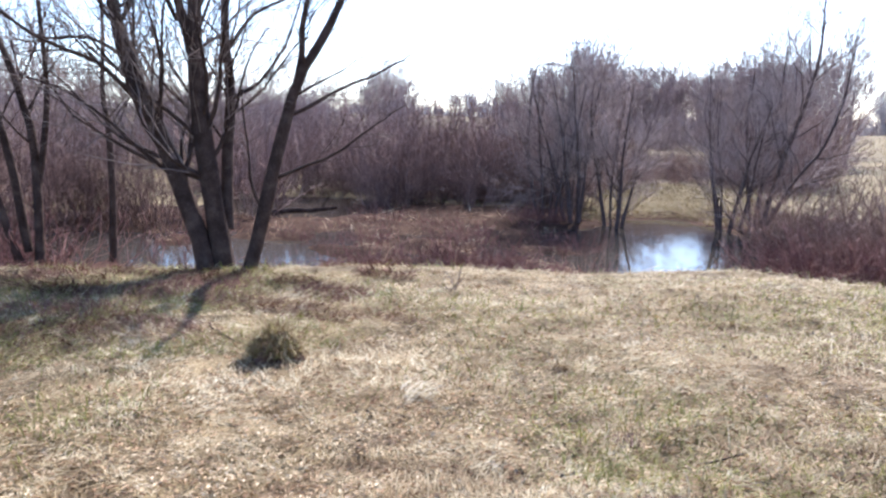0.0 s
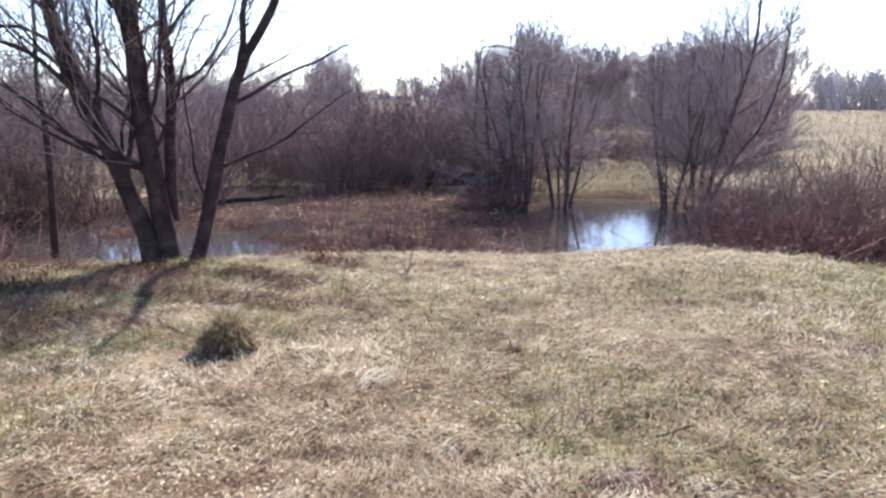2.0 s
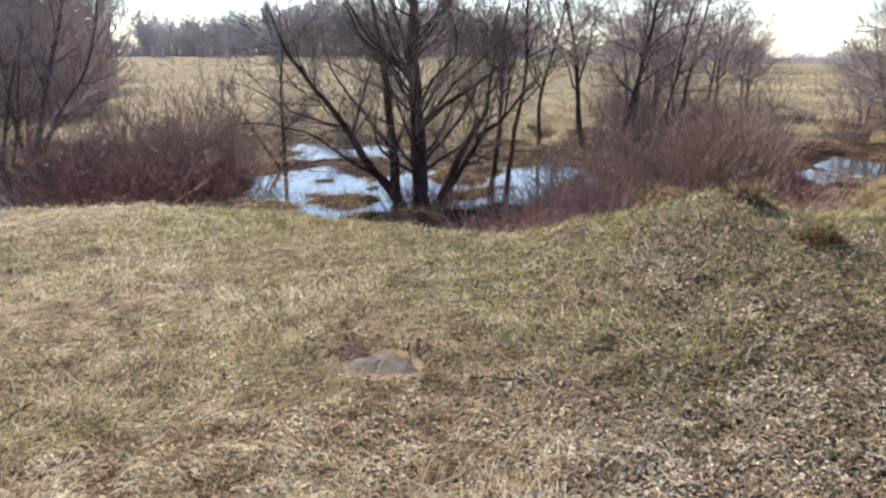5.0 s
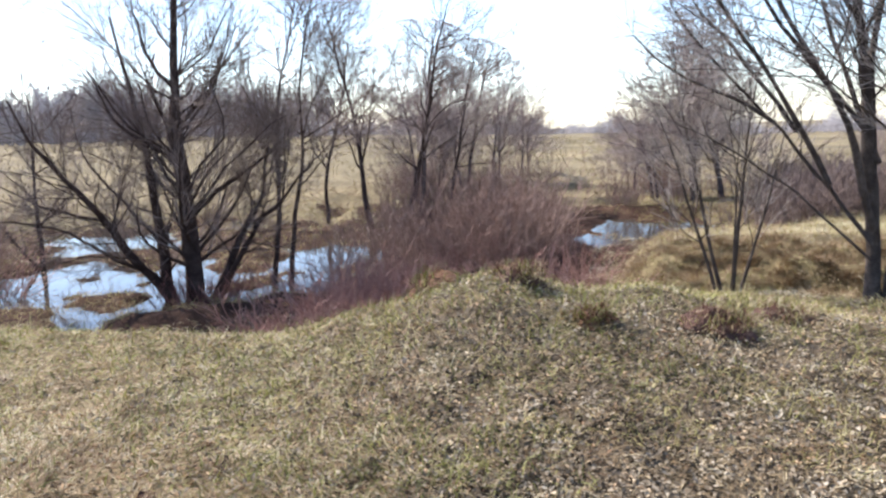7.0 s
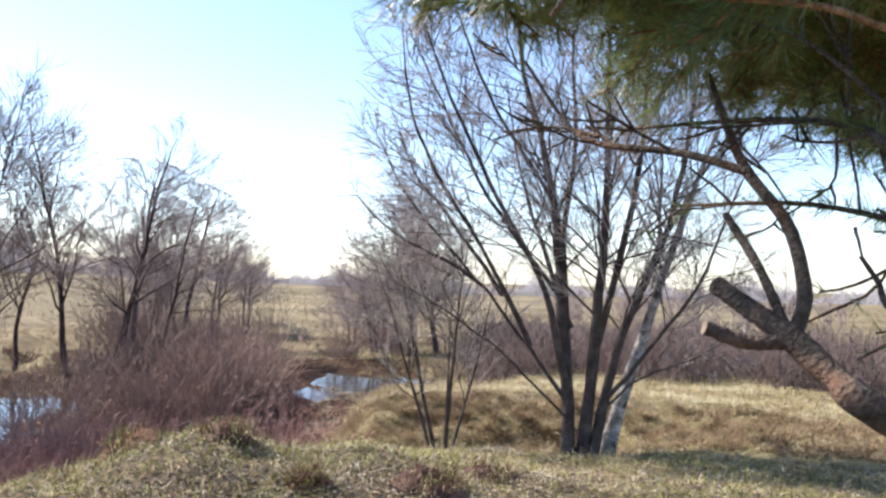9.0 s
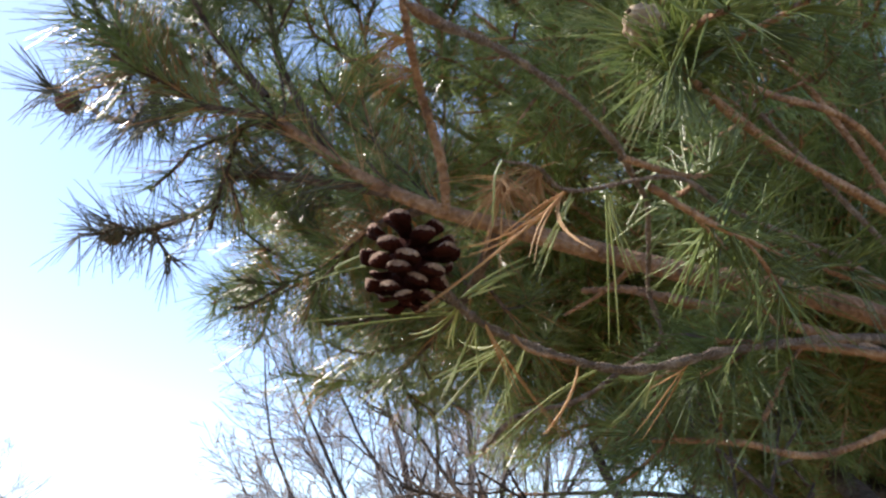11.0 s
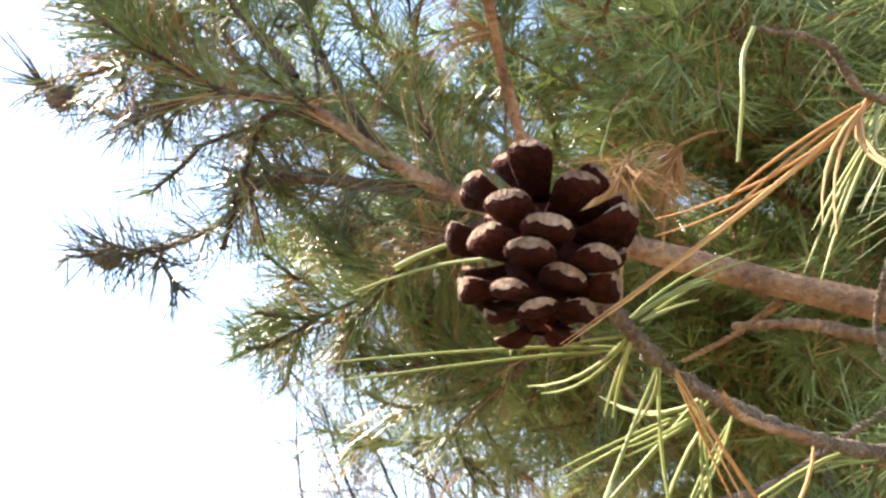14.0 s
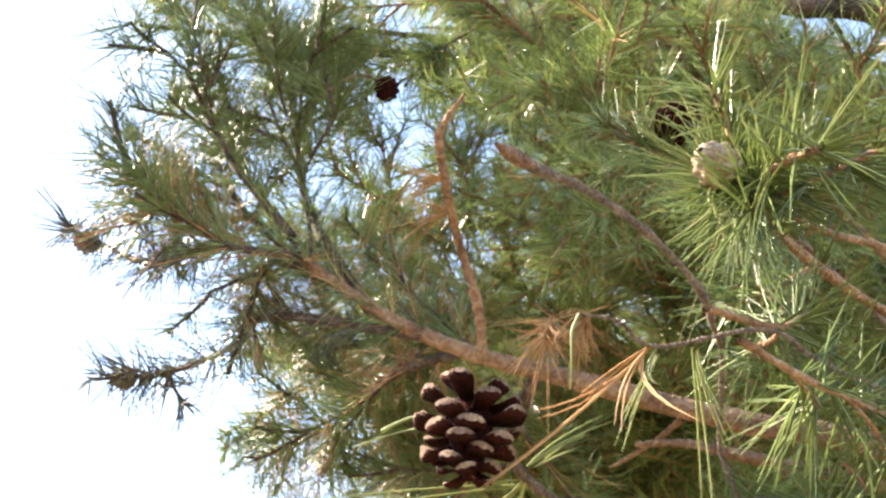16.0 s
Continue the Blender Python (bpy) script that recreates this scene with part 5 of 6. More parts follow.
# the twig that ends in the open cone, with its hanging needles
TWIG_LINE = [(0.672, -0.004, 1.832), (0.684, -0.015, 1.822), (0.701, -0.027, 1.817), (0.732, -0.053, 1.813), (0.767, -0.096, 1.808), (0.795, -0.144, 1.81), (0.82, -0.22, 1.83), (0.90, -0.36, 1.86), (1.06, -0.55, 1.88)]
cone_twig = pine_branch(TWIG_LINE,
                        0.0024, 0.0036, 210, 0, own=False, knobs=0.2, bark=SCALYBARK, label="scaly twig from which the open cone hangs")
hang = random.Random(5)
along = bow(TWIG_LINE, 90)
for k, (f, n) in enumerate(((12, 2), (21, 3), (24, 2), (31, 3), (33, 3), (35, 2), (44, 1), (49, 1), (58, 2), (62, 2), (66, 2))):
    o = tuple(along[f])
    w = (0.3, 0.9 - 1.1 * hang.random(), -0.35 - 0.6 * hang.random())
    tuft(cone_twig, o, w, n, hang.uniform(0.05, 0.068), 0.25, 60 + k, DRYNEEDLE if k in (2, 6, 9) else None, hang.uniform(0.0008, 0.0011))
tuft(cone_twig, (0.69, -0.018, 1.82), (0.05, 1, -0.12), 2, 0.055, 0.2, 14)
tuft(cone_twig, (0.70, -0.02, 1.83), (0.1, -0.75, 0.55), 3, 0.06, 0.25, 18)
pine_branch([(0.767, -0.096, 1.808), (0.73, -0.06, 1.806), (0.715, -0.048, 1.812)], 0.0018, 0.001, 211, 0, own=False)

# two pale dead needles beside the cone
pine_branch([(0.690, 0.022, 1.856), (0.703, 0.040, 1.8625), (0.708, 0.052, 1.8610), (0.711, 0.062, 1.857)], 0.0006, 0.0012, 250, 0, own=False, knobs=0.03, bark=PALENEEDLE, name="needle", label="pale dead needle beside the cone")
pine_branch([(0.692, 0.022, 1.852), (0.705, 0.044, 1.8555), (0.711, 0.060, 1.8540), (0.716, 0.078, 1.850)], 0.0007, 0.0005, 256, 0, own=False, knobs=0.03, bark=PALENEEDLE, name="needle", label="pale dead needle beside the cone")

# the crooked twig that reaches towards the eye and ends in a pale bud
crook = pine_branch([(0.951, -0.031, 1.782), (0.923, -0.062, 1.805), (0.901, -0.111, 1.813), (0.873, -0.151, 1.836), (0.86, -0.174, 1.852), (0.845, -0.165, 1.885), (0.80, -0.158, 1.902), (0.74, -0.146, 1.912), (0.68, -0.125, 1.900), (0.62, -0.103, 1.890), (0.56, -0.070, 1.882), (0.51, -0.036, 1.872), (0.48, -0.008, 1.864)],
                    0.0022, 0.0016, 212, 0, own=False, knobs=0.2, bark=SCALYBARK, label="crooked scaly twig ending in a pale bud")
bud = Wood()
bp = np.array([[(0.486, -0.014, 1.866), (0.480, -0.008, 1.865), (0.475, -0.004, 1.8645), (0.470, 0.0, 1.864)]]) - np.array([PX, PY, PINE_Z])
bud.add(bp, np.array([[0.0018, 0.0027, 0.0024, 0.0006]]), 10)
part("bud", bud.mesh("bud", CONETIP), crook, "pale resinous winter bud")
pine_branch([(0.86, -0.174, 1.852), (0.93, -0.28, 1.87), (1.08, -0.57, 1.88)], 0.0035, 0.005, 213, 0, own=False, bark=SCALYBARK)
pine_branch([(0.64, -0.11, 1.892), (0.68, -0.16, 1.90), (0.72, -0.20, 1.93)], 0.0022, 0.0018, 214, 2, 0.05, 0, 420, k=2)

# the twig with the fan of orange needles
fan_twig = pine_branch([(1.10, -0.59, 1.885), (0.85, -0.34, 1.90), (0.70, -0.19, 1.885), (0.639, -0.138, 1.878), (0.631, -0.080, 1.867), (0.615, -0.060, 1.873), (0.610, -0.041, 1.875)], 0.0019, 0.0008, 215, 0, own=False, knobs=0.2, bark=SCALYBARK)
pine_branch([(0.610, -0.041, 1.875), (0.610, -0.037, 1.866), (0.613, -0.036, 1.855), (0.621, -0.035, 1.842)], 0.0007, 0.0004, 255, 0, own=False, knobs=0.03, bark=PALENEEDLE, name="needle", label="single hooked straw-coloured needle")
tuft(fan_twig, (0.631, -0.078, 1.867), (0.27, 0.78, -0.56), 5, 0.078, 0.14, 31, DRYNEEDLE)
tuft(fan_twig, (0.631, -0.080, 1.866), (0.34, 0.55, -0.75), 3, 0.07, 0.25, 32)
tuft(fan_twig, (0.64, -0.10, 1.868), (0.4, 0.2, -0.85), 3, 0.055, 0.3, 33)
pine_branch([(0.645, -0.125, 1.876), (0.66, -0.16, 1.86), (0.69, -0.21, 1.85)], 0.0022, 0.0016, 216, 2, 0.06, 0, 430, k=2)
# dead bundle
tuft(main, (0.90, -0.06, 2.02), (0.0, 0.4, -0.8), 60, 0.05, 0.55, 34, DRYNEEDLE, 0.0007)
tuft(main, (0.89, -0.09, 2.02), (0.2, 0.3, -0.9), 40, 0.05, 0.6, 35, DRYNEEDLE, 0.0007)
# lighter dead rods under the main branch
pine_branch([(1.15, -0.62, 1.86), (0.98, -0.34, 1.893), (0.937, -0.208, 1.911), (0.954, -0.172, 1.928), (0.974, -0.132, 1.935)], 0.0075, 0.0025, 217, 0, own=False, knobs=0.12)
pine_branch([(1.06, -0.20, 1.99), (1.10, -0.17, 1.976), (1.14, -0.135, 1.967)], 0.0035, 0.0018, 218, 0, own=False)
for k, q in enumerate(([(0.98, -0.52, 1.90), (0.86, -0.33, 1.90), (0.80, -0.24, 1.91)], [(1.0, -0.5, 1.86), (0.89, -0.31, 1.85), (0.84, -0.21, 1.843)], [(1.0, -0.46, 2.10), (0.86, -0.29, 2.08), (0.79, -0.20, 2.07)],
                       [(1.05, -0.42, 2.22), (0.93, -0.25, 2.20), (0.87, -0.16, 2.18)], [(1.1, -0.40, 1.80), (0.98, -0.26, 1.79), (0.93, -0.17, 1.785)])):
    pine_branch([(1.12, -0.61, 1.885)] + q, 0.0045, 0.0025, 260 + k, 4, 0.08, 0, 420, 0.062, k=2, lo=0.2, radius=0.0008, axis_lo=0.72, sides_from=0.6)
# the shoot with the young cone
pine_branch([(1.12, -0.61, 1.885), (0.95, -0.45, 1.97), (0.80, -0.27, 1.985), (0.71, -0.18, 1.99), (0.655, -0.138, 1.988)], 0.0048, 0.003, 219, 6, 0.10, 0, 560, k=2, lo=0.05, axis_lo=0.66, sides_from=0.5)

for k, w in enumerate(((0.0, 0.8, 0.7), (0.3, 0.5, -0.6), (0.0, -0.2, 0.9), (0.3, 0.0, -0.9), (0.1, 0.9, 0.1), (0.1, -0.7, 0.6))):
    tuft(main, (0.665, -0.148, 1.988), w, 7, 0.05, 0.4, 50 + k)

pine_branch([(1.12, -0.61, 1.885), (1.02, -0.40, 2.08), (0.868, -0.196, 2.214)], 0.004, 0.0022, 257, 0, own=False, bark=SCALYBARK)
# boughs from the trunk that carry the smaller branches
pine_branch([(2.54, -2.03, 1.40), (2.0, -1.55, 1.52), (1.5, -1.0, 1.60)], 0.032, 0.016, 251, 0, own=False, bark=LIMBBARK, name="bough", label="dark flaky bough")
pine_branch([(2.53, -2.03, 1.74), (1.7, -1.2, 1.85), (1.06, -0.55, 1.88)], 0.026, 0.006, 252, 0, own=False, name="bough", label="brown flaky bough")
# the low limb with sawn stubs
limb = pine_branch([(2.55, -2.03, 0.98), (2.3, -1.7, 1.05), (1.75, -1.0, 1.12), (1.43, -0.47, 1.37), (1.493, -0.402, 1.422), (1.545, -0.345, 1.48)], 0.028, 0.0195, 220, 0, own=False, bark=LIMBBARK, name="limb", label="dark flaky limb with sawn-off stubs")


def stub(points, r, seed):
    pine_branch(points, r, r * 0.88, seed, 0, own=False, bark=LIMBBARK, name="stub")
    p = np.asarray(points, float)
    d = Vector(p[-1] - p[-2]).normalized()
    bm = bmesh.new()
    bmesh.ops.create_circle(bm, cap_ends=True, segments=16, radius=r * 0.9)
    bmesh.ops.translate(bm, verts=bm.verts, vec=(0, 0, 0.0015))
    me = bpy.data.meshes.new("sawn_end")
    bm.to_mesh(me)
    bm.free()
    me.materials.append(CUTWOOD)
    ob = part("sawn_end", me, limb, "weathered pale sawn end")
    ob.matrix_basis = Matrix.Translation(p[-1] - np.array([PX, PY, PINE_Z])) @ d.to_track_quat("Z", "Y").to_matrix().to_4x4()


stub([(1.535, -0.352, 1.475), (1.591, -0.303, 1.511), (1.648, -0.258, 1.548)], 0.0175, 221)
stub([(1.54, -0.345, 1.468), (1.541, -0.287, 1.465), (1.529, -0.227, 1.485)], 0.0125, 222)
pine_branch([(1.54, -0.355, 1.48), (1.568, -0.375, 1.54), (1.639, -0.364, 1.647), (1.71, -0.309, 1.747), (1.751, -0.281, 1.833), (1.78, -0.25, 1.93)], 0.0125, 0.007, 223, 0, own=False, bark=LIMBBARK)
pine_branch([(1.70, -0.315, 1.74), (1.767, -0.201, 1.785), (1.838, -0.059, 1.813), (1.887, 0.009, 1.867), (1.922, 0.095, 1.998)], 0.0085, 0.003, 224, 7, 0.18, 3, 0, own=False, bark=LIMBBARK)
pine_branch([(1.835, -0.059, 1.826), (1.907, 0.033, 1.859), (1.977, 0.145, 1.861)], 0.0045, 0.002, 225, 3, 0.10, 0, 0, own=False, bark=LIMBBARK)
pine_branch([(1.541, -0.347, 1.481), (1.62, -0.315, 1.582), (1.673, -0.273, 1.666)], 0.0085, 0.0065, 226, 0, own=False, bark=LIMBBARK)
pine_branch([(1.5, -1.0, 1.60), (1.40, -0.6, 1.60), (1.479, -0.498, 1.628), (1.586, -0.492, 1.656), (1.716, -0.387, 1.69), (1.90, -0.20, 1.70)], 0.009, 0.003, 227, 9, 0.22, 2, 160, 0.04, bark=LIMBBARK, lo=0.75)
pine_branch([(1.5, -1.0, 1.60), (1.27, -0.50, 1.709), (1.388, -0.436, 1.739), (1.493, -0.42, 1.781), (1.70, -0.32, 1.83), (1.95, -0.1, 1.86)], 0.010, 0.003, 228, 9, 0.24, 2, 160, 0.04, bark=LIMBBARK, lo=0.75)
pine_branch([(1.53, -1.03, 1.59), (1.25, -0.55, 1.50), (1.146, -0.378, 1.525), (1.155, -0.355, 1.56), (1.16, -0.34, 1.585)], 0.005, 0.0022, 229, 4, 0.07, 0, 0, own=False, bark=LIMBBARK)

# the rest of the crown: branches from the trunk towards its rim, seen from underneath
EYE = np.array([0.2, 0.0, 1.62])
RIM = [(88, 51, 1.6, 0.4), (95, 52, 1.45, 0.45), (102, 50, 1.5, 0.45), (91, 43, 1.6, 0.42), (98, 42, 1.35, 0.4), (92, 39, 1.3, 0.4), (104, 41, 1.3, 0.4), (109, 33, 1.3, 0.4),
       (73.5, 33, 1.75, 0.3), (76, 26, 1.7, 0.3), (80, 24, 1.55, 0.32), (79, 35, 1.5, 0.35), (85, 32, 1.45, 0.4), (89, 23, 1.6, 0.4), (94, 30, 1.35, 0.4), (86, 22.5, 2.3, 0.4), (94, 21, 2.4, 0.4), (104, 23, 1.4, 0.4),
       (82, 36, 1.6, 0.45), (88, 44, 1.7, 0.5), (95, 37, 1.5, 0.5), (103, 33, 1.4, 0.5), (110, 26, 1.35, 0.45), (113, 38, 1.4, 0.5), (84, 28, 1.9, 0.5),
       (91, 26, 1.7, 0.5), (99, 24, 1.7, 0.5), (106, 20, 1.7, 0.35), (79, 24, 1.75, 0.4), (84.5, 20.5, 2.0, 0.35), (90, 18, 2.1, 0.32), (96, 18, 2.1, 0.32), (102, 17.5, 1.9, 0.3),
       (108, 17, 1.8, 0.3), (114, 19, 1.7, 0.35), (98, 46, 1.9, 0.5), (92, 33, 2.3, 0.5), (101, 28, 2.3, 0.5), (80, 30, 2.2, 0.45), (106, 47, 2.2, 0.4), (101, 14, 2.0, 0.25), (107, 12, 1.8, 0.27), (112, 11, 1.7, 0.3), (93, 16.5, 1.9, 0.28), (98, 15.5, 1.8, 0.28)]
for k, (az, el, d, ln) in enumerate(RIM):
    a, e = math.radians(az), math.radians(el)
    tip = EYE + d * np.array([math.sin(a) * math.cos(e), math.cos(a) * math.cos(e), math.sin(e)])
    root = np.array([PX - 0.1, PY + 0.1, max(1.4, 0.55 * tip[2] + 0.6)])
    mid = root * 0.45 + tip * 0.55 + np.array([0.12, -0.05, -0.10])
    pine_branch([root, mid, tip], 0.020, 0.004, 300 + k, 13, ln * 0.75, 4, 330, 0.066, radius=0.0010, lo=0.15, own=True, k=0, sides_from=0.42, dry=0.55 if el < 17.2 else 0.28 if el < 30 else 0.2 if k % 3 == 0 else 0.08, rise=0.02)
# branches higher up: some tips hang in at the top, others added to shade
HIGH = [(1.35, 0.63, 2.92), (1.42, 0.45, 2.94), (1.50, 0.25, 3.05), (1.46, 0.03, 3.04), (1.45, 0.10, 3.45), (1.35, -0.25, 3.3), (1.7, -0.1, 3.2), (1.75, 0.25, 3.6)]
for k, tip in enumerate(HIGH):
    tip = np.array(tip)
    root = np.array([PX, PY, tip[2] + 0.5])
    pine_branch([root, root * 0.5 + tip * 0.5 + np.array([0.1, 0, 0.15]), tip], 0.024, 0.005, 360 + k, 16, 0.24, 4, 330, 0.066, radius=0.0011, lo=0.1, k=0, sides_from=0.45, dry=0.1, rise=-0.02, bark=LIMBBARK)
# two dark limbs low in the crown
pine_branch([(2.53, -2.03, 1.15), (2.0, -1.2, 1.40), (1.606, -0.707, 1.732), (1.770, -0.664, 1.884), (1.917, -0.622, 2.032)], 0.034, 0.012, 253, 7, 0.22, 2, 120, 0.06, own=False, bark=LIMBBARK, name="limb", sides_from=0.6, dry=0.4, k=0, radius=0.0014)
pine_branch([(2.52, -2.03, 1.3), (2.15, -1.3, 1.50), (1.826, -0.818, 1.796), (1.934, -0.794, 1.891), (2.038, -0.746, 2.025)], 0.026, 0.009, 254, 7, 0.22, 2, 120, 0.06, own=False, bark=LIMBBARK, name="limb", sides_from=0.6, dry=0.4, k=0, radius=0.0014)
# dark limbs high in the crown
pine_branch([(1.581, -0.605, 2.920), (1.602, -0.748, 2.896), (1.642, -0.939, 2.882), (2.42, -1.5, 2.9), (2.53, -2.03, 2.7)], 0.012, 0.034, 261, 6, 0.2, 2, 120, 0.06, own=False, bark=LIMBBARK, name="limb", k=0, radius=0.0011, sides_from=0.0)
pine_branch([(1.371, -0.407, 3.053), (1.423, -0.642, 2.983), (1.475, -0.884, 2.936), (2.4, -1.5, 3.2), (2.53, -2.03, 3.0)], 0.014, 0.036, 262, 6, 0.2, 2, 120, 0.06, own=False, bark=LIMBBARK, name="limb", k=0, radius=0.0011, sides_from=0.0)
# branches on the far side of the trunk
for k in range(9):
    a, z = 0.6 + k * 0.55, 2.3 + 0.5 * k
    tip = (PX + 1.7 * math.cos(a - 2.2), PY + 1.7 * math.sin(a - 2.2), z + 0.4)
    pine_branch([(PX, PY, z), (PX + 0.9 * math.cos(a - 2.2), PY + 0.9 * math.sin(a - 2.2), z + 0.1), tip], 0.02, 0.004, 340 + k, 10, 0.4, 2, 140, 0.07, radius=0.0020, lo=0.2, k=0, sides_from=0.3)


# ---------------------------------------------------------------- cones
def scale_mesh():
    """One woody scale: a thin tongue that thickens into a ridged end, painted sunlit-pale on top."""
    bm = bmesh.new()
    rows = [(0.0, 0.0022, 0.0005, 0.0), (0.40, 0.0038, 0.0007, -0.0003), (0.66, 0.0052, 0.0009, -0.0002), (0.80, 0.0060, 0.0014, 0.0002), (0.90, 0.0060, 0.0019, 0.0008), (0.96, 0.0050, 0.0020, 0.0014), (0.99, 0.0030, 0.0013, 0.0018)]
    rings = []
    for t, w, h, up in rows:
        rings.append([bm.verts.new((t, w * math.cos(2 * math.pi * j / 12), up + h * math.sin(2 * math.pi * j / 12))) for j in range(12)])
    for a, b in zip(rings, rings[1:]):
        for j in range(12):
            bm.faces.new((a[j], a[(j + 1) % 12], b[(j + 1) % 12], b[j]))
    bm.faces.new(rings[0][::-1])
    tip = bm.verts.new((1.0, 0, 0.0020))
    for j in range(12):
        bm.faces.new((rings[-1][j], rings[-1][(j + 1) % 12], tip))
    bm.normal_update()
    for f in bm.faces:
        f.smooth = True
        c = f.calc_center_median()
        # only the upper side of the end gets the sunlit colour
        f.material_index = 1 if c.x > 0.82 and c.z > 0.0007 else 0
    me = bpy.data.meshes.new("scale")
    bm.to_mesh(me)
    bm.free()
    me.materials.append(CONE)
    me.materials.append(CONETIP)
    return me


SCALE = scale_mesh()


def open_cone(at, axis, size, seed, label, count=42):
    """An opened pine cone: a core, and woody scales set round it in a spiral. axis points to its tip."""
    rng = random.Random(seed)
    cone = new("pine_cone")
    cone.matrix_world = Matrix.Translation(at) @ Vector(axis).to_track_quat("Z", "Y").to_matrix().to_4x4() @ Matrix.Scale(size, 4)
    core = Wood()
    zz = np.linspace(-0.021, 0.023, 8)
    core.add(np.stack([zz * 0, zz * 0, zz], 1)[None], np.array([[0.006, 0.0105, 0.012, 0.012, 0.0105, 0.0085, 0.0065, 0.002]]), 10)
    part("core", core.mesh("core", CONE), cone)
    for k in range(count):
        t = (k + 0.5) / count
        z = -0.019 + 0.039 * t
        reach = 0.031 * float(np.interp(t, (0, 0.10, 0.35, 0.65, 1), (0.74, 0.94, 1.0, 0.84, 0.45))) * rng.uniform(0.88, 1.06)
        s = 0.74 + 0.58 * math.sin(math.pi * (0.12 + 0.72 * (1 - t)))
        lift = -16 + 38 * t + rng.uniform(-7, 7)
        ob = part("scale", SCALE, cone)
        ob.matrix_basis = (pose(0, 0, z, 0, 0, k * 137.508 + rng.uniform(-5, 5)) @ pose(0, 0, 0, 0, -lift, 0) @ pose(0, 0, 0, rng.uniform(-16, 16))
                           @ Matrix.Diagonal((reach, s * 0.98, -s * 1.05, 1)))
    return tagged(cone, label, "pine cone")


open_cone((0.668, 0.012, 1.838), (0.05, 0.06, -1), 0.98, 7, "open brown pine cone hanging from a scaly twig")
open_cone((0.856, -0.186, 2.199), (-0.5, 0.4, -0.6), 0.74, 8, "small open reddish-brown cone among the needles", 34)
open_cone((1.437, 0.10, 2.06), (0.2, 0.6, -0.7), 0.8, 9, "old open cone deep in the branch", 34)


def closed_cone(at, axis, size, material, label):
    """A small unripe cone: an egg studded with blunt scales."""
    cone = new("pine_cone")
    cone.matrix_world = Matrix.Translation(at) @ Vector(axis).to_track_quat("Z", "Y").to_matrix().to_4x4()
    nu, nv = 40, 26
    u, v = np.meshgrid(np.linspace(0, 2 * np.pi, nu, endpoint=False), np.linspace(0.02, 0.98, nv))
    prof = np.sin(np.pi * v ** 0.85) ** 0.62
    bump = np.abs(np.sin(4 * u + 9 * v)) * np.abs(np.sin(4 * u - 9 * v))
    rad = size * 0.5 * prof * (0.84 + 0.26 * bump)
    vert = np.stack([rad * np.cos(u), rad * np.sin(u), (v - 0.5) * size * 1.2], -1)
    i = np.arange(nu * nv).reshape(nv, nu)
    j = np.roll(i, -1, 1)
    part("body", raw_mesh("body", vert.reshape(-1, 3), np.stack([i[:-1], j[:-1], j[1:], i[1:]], -1).reshape(-1, 4), material), cone)
    return tagged(cone, label, "pine cone")


closed_cone((1.199, 0.538, 2.320), (0.1, 0.8, 0.4), 0.034, ROSECONE, "small closed brown cone at a shoot's end")
closed_cone((1.273, 0.478, 2.145), (0.1, 1, 0.0), 0.031, GREYCONE, "small closed greyish cone at a shoot's end")
closed_cone((0.645, -0.134, 1.988), (-0.6, 0.6, 0.1), 0.027, PALECONE, "pale young cone among green needles")
closed_cone((1.096, 0.114, 2.484), (0, 0.2, -1), 0.034, CONE, "dark closed cone against the sky")
closed_cone((1.328, 0.287, 2.085), (-0.2, 0.6, 0.3), 0.032, GREYCONE, "grey-brown closed cone on a thick shoot")

# ---------------------------------------------------------------- small things on the meadow
def hummock(name, az, r, wide, high, seed, label, material, grass=None, category="hummock"):
    """A low lump of earth, crumbly, and grown over where grass is given."""
    rng = np.random.default_rng(seed)
    x, y = polar(az, r)
    top = new(name)
    top.matrix_world = pose(x, y, ground_z(x, y) - 0.01)
    nu, nv = 36, 12
    u, v = np.meshgrid(np.linspace(0, 2 * np.pi, nu, endpoint=False), np.linspace(0, 1, nv))
    rough = 1 + 0.18 * np.sin(3 * u + seed) + 0.1 * np.sin(7 * u + 2 * seed)
    zz = high * (1 - v ** 2) ** 0.8 * (1 + rng.normal(0, 0.16, u.shape) * (v < 0.95)) - 0.02 * v
    hx, hy = wide * v * rough * np.cos(u), wide * v * rough * np.sin(u)
    zz = zz + land(x + hx, y + hy) - ground_z(x, y) + 0.018
    vert = np.stack([hx, hy, zz], -1)
    i = np.arange(nu * nv).reshape(nv, nu)
    j = np.roll(i, -1, 1)
    part("earth", raw_mesh("earth", vert.reshape(-1, 3), np.stack([i[:-1], i[1:], j[1:], j[:-1]], -1).reshape(-1, 4), material), top)
    if grass:
        for mat_, n in grass:
            q, a = np.sqrt(rng.uniform(0, 1, n)) * 0.95, rng.uniform(0, 6.28, n)
            gx_, gy_ = wide * q * np.cos(a), wide * q * np.sin(a)
            vv, ff = blades(rng, gx_, gy_, high * (1 - q ** 2) ** 0.8 - 0.005, rng.uniform(0.06, 0.17, n), np.full(n, 0.005), rng.normal(0.8, 0.35, n), 0.9)
            part("grass", raw_mesh("grass", vv, ff, mat_), top)["kind"] = "stuff"
    return tagged(top, label, category)


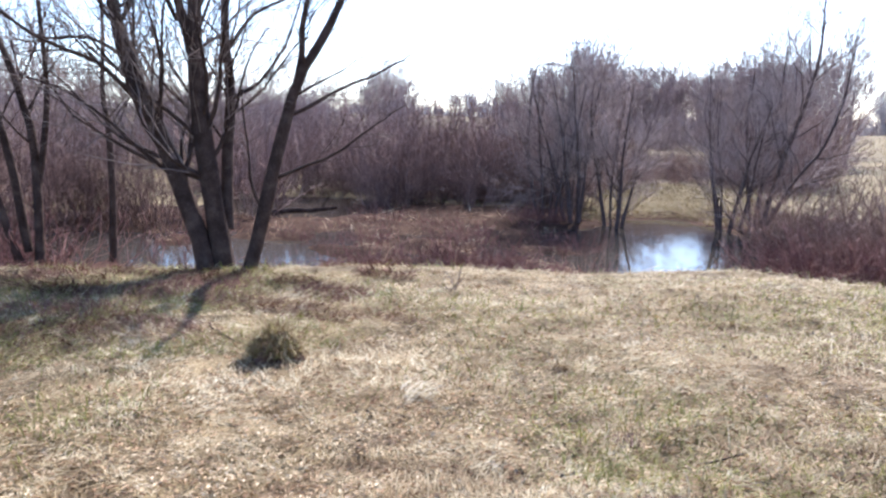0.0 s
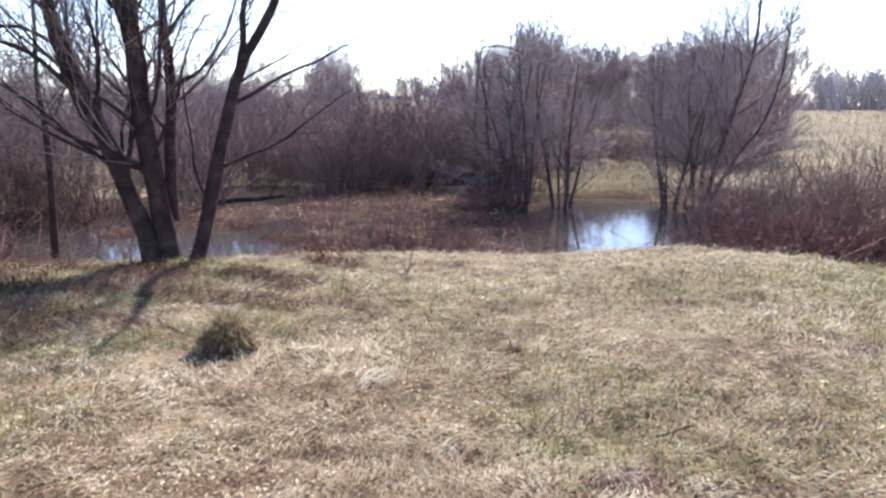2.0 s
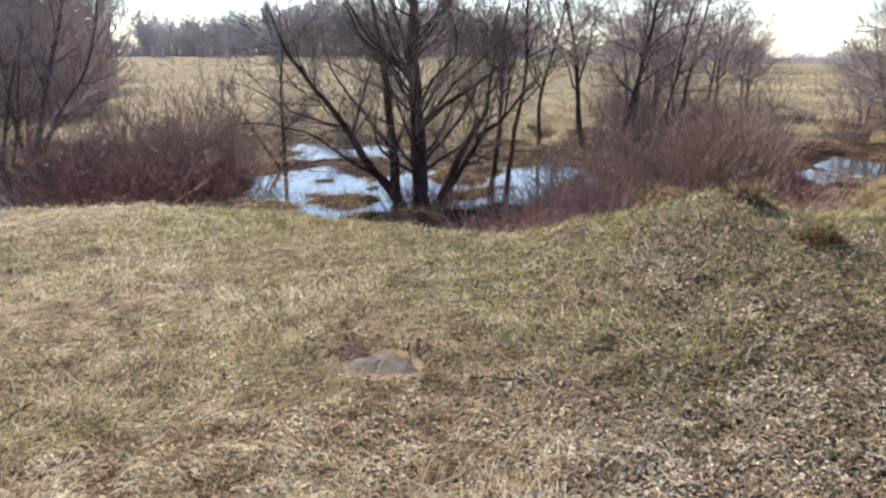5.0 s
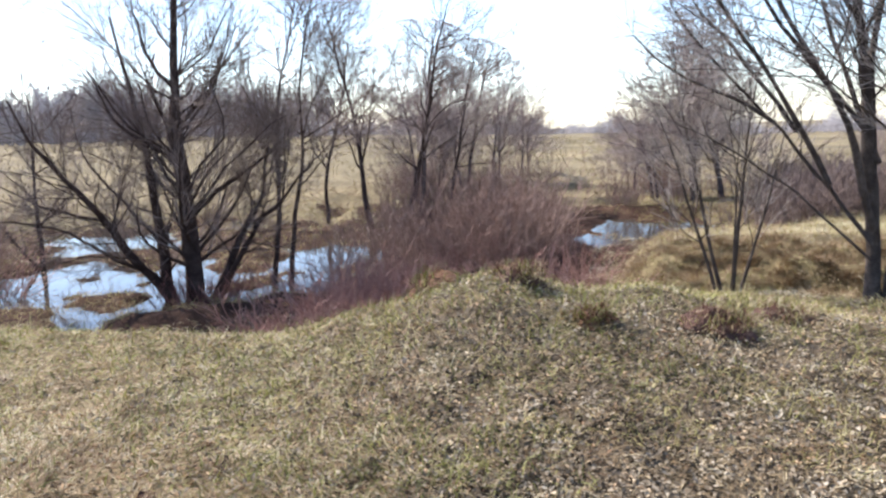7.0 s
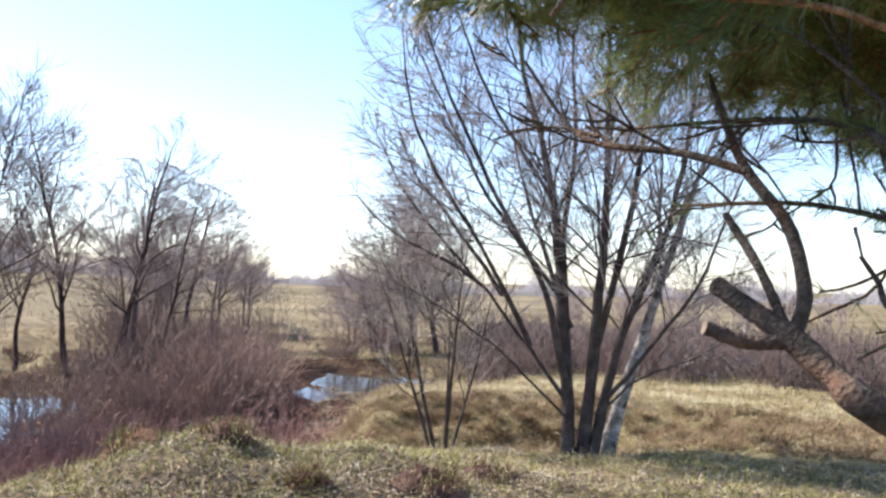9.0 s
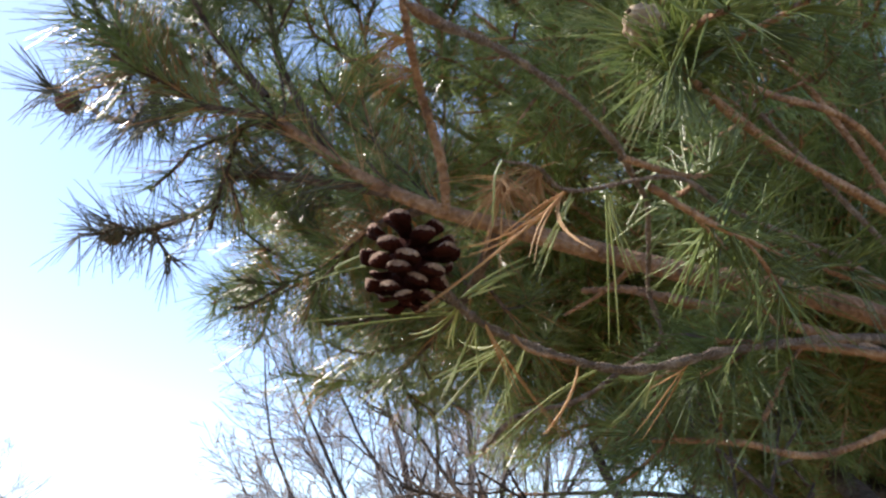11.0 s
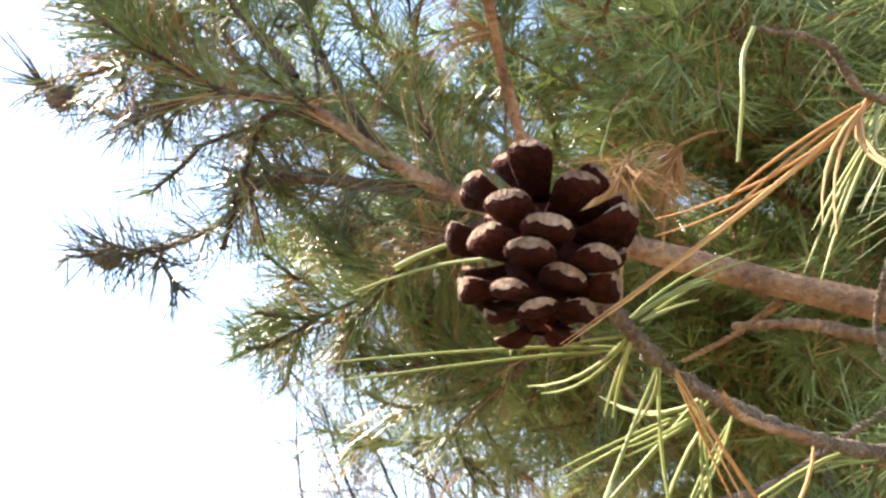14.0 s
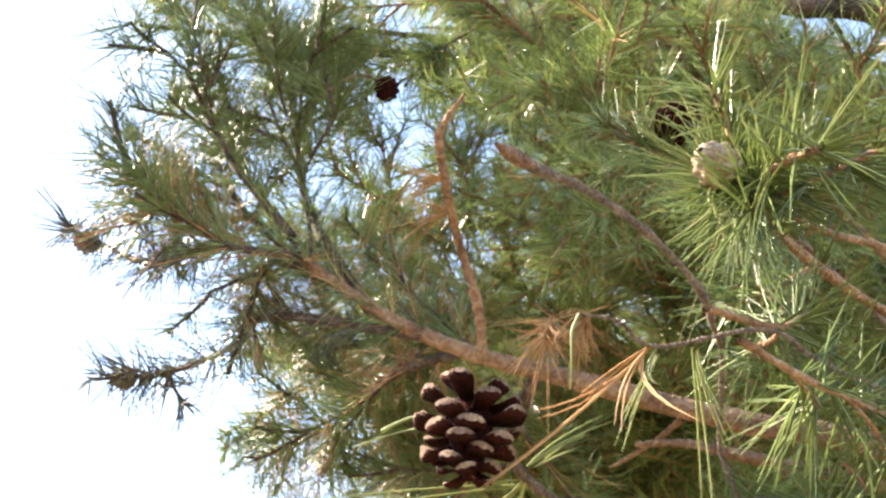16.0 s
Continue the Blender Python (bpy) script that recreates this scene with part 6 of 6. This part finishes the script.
hummock("grass_tussock", -17.2, 5.45, 0.17, 0.16, 1, "dark rounded grass tussock standing alone on the meadow", SOIL, [(PASTURE, 700), (RUSSET, 1900), (STRAW, 400)], "tussock")
for k, (az, r, w, h) in enumerate(((26.8, 5.7, 0.2, 0.025), (6.4, 3.85, 0.14, 0.02), (9.2, 3.12, 0.22, 0.015), (23, 4.0, 0.08, 0.015), (3, 5.0, 0.06, 0.015), (33, 6.5, 0.12, 0.02))):
    hummock("soil_patch", az, r, w, h, 10 + k, "small dark patch of bare crumbly soil in dry grass", SOIL, [(STRAW, 120)], "soil")
for k, (az, r, w, h) in enumerate(((60.5, 6.6, 0.24, 0.10), (91.5, 5.45, 0.2, 0.14), (90.8, 5.15, 0.16, 0.05), (71.0, 5.5, 0.14, 0.05))):
    hummock("earth_lump", az, r, w, h, 20 + k, "lump of rust-red earth on the leafy mound", REDSOIL, [(REED, 200), (GREEN, 170)], "earth")
for k, (az, r, w, h) in enumerate(((66, 6.3, 0.2, 0.08), (82, 6.5, 0.22, 0.07), (78.5, 5.9, 0.24, 0.08))):
    hummock("earth_lump", az, r, w, h, 24 + k, "low dark earth lump with dead grass on the mound", SOIL, [(REED, 200), (STRAW, 150), (GREEN, 120)], "earth")
hummock("ash_patch", 39.2, 3.75, 0.25, 0.012, 30, "flat grey patch of ash in the meadow", ASH, [(STRAW, 25)], "ash")
hummock("soil_patch", 37.0, 4.0, 0.15, 0.035, 31, "dark soil beside the grey ash patch", SOIL, [(STRAW, 80)], "soil")
hummock("soil_patch", 42.5, 3.95, 0.09, 0.03, 32, "dark soil beside the grey ash patch", SOIL, [(STRAW, 60)], "soil")


def fallen_twig(x0, y0, x1, y1, radius, seed):
    """A dead twig lying in the grass, with a few stubs."""
    rng = np.random.default_rng(seed)
    top = new("fallen_twig")
    top.matrix_world = pose(x0, y0, ground_z(x0, y0))
    t = np.linspace(0, 1, 9)
    px, py = x0 + (x1 - x0) * t + rng.normal(0, 0.008, 9), y0 + (y1 - y0) * t + rng.normal(0, 0.008, 9)
    pts = np.stack([px - x0, py - y0, land(px, py) - ground_z(x0, y0) + 0.02 + radius], 1)[None]
    rad = np.linspace(radius, radius * 0.4, 9)[None]
    w = Wood()
    w.add(pts, rad, 7)
    part("shaft", w.mesh("shaft", BARK), top)
    s, d, ln, rr = side_shoots(rng, pts, rad, 3, 0.3, 0.9, (0.4, 0.8), 0.25)
    for k in range(3):
        one = Wood()
        one.add(*shoots(rng, s[k:k + 1], d[k:k + 1], ln[k:k + 1], rr[k:k + 1], rr[k:k + 1] * 0.4, 4, 0.1, 0.0), 5)
        part("side_twig", one.mesh("side_twig", BARK), top)
    return tagged(top, "thin dead brown twig lying in dry grass", "twig", "fallen twigs")


for k, (x0, y0, x1, y1) in enumerate(((2.19, 2.26, 2.32, 1.98), (-3.98, 5.8, -3.45, 5.2), (-2.62, 5.75, -2.3, 5.3), (2.6, 2.6, 2.85, 2.75), (0.4, 3.4, 0.62, 3.5))):
    fallen_twig(x0, y0, x1, y1, 0.006, 400 + k)
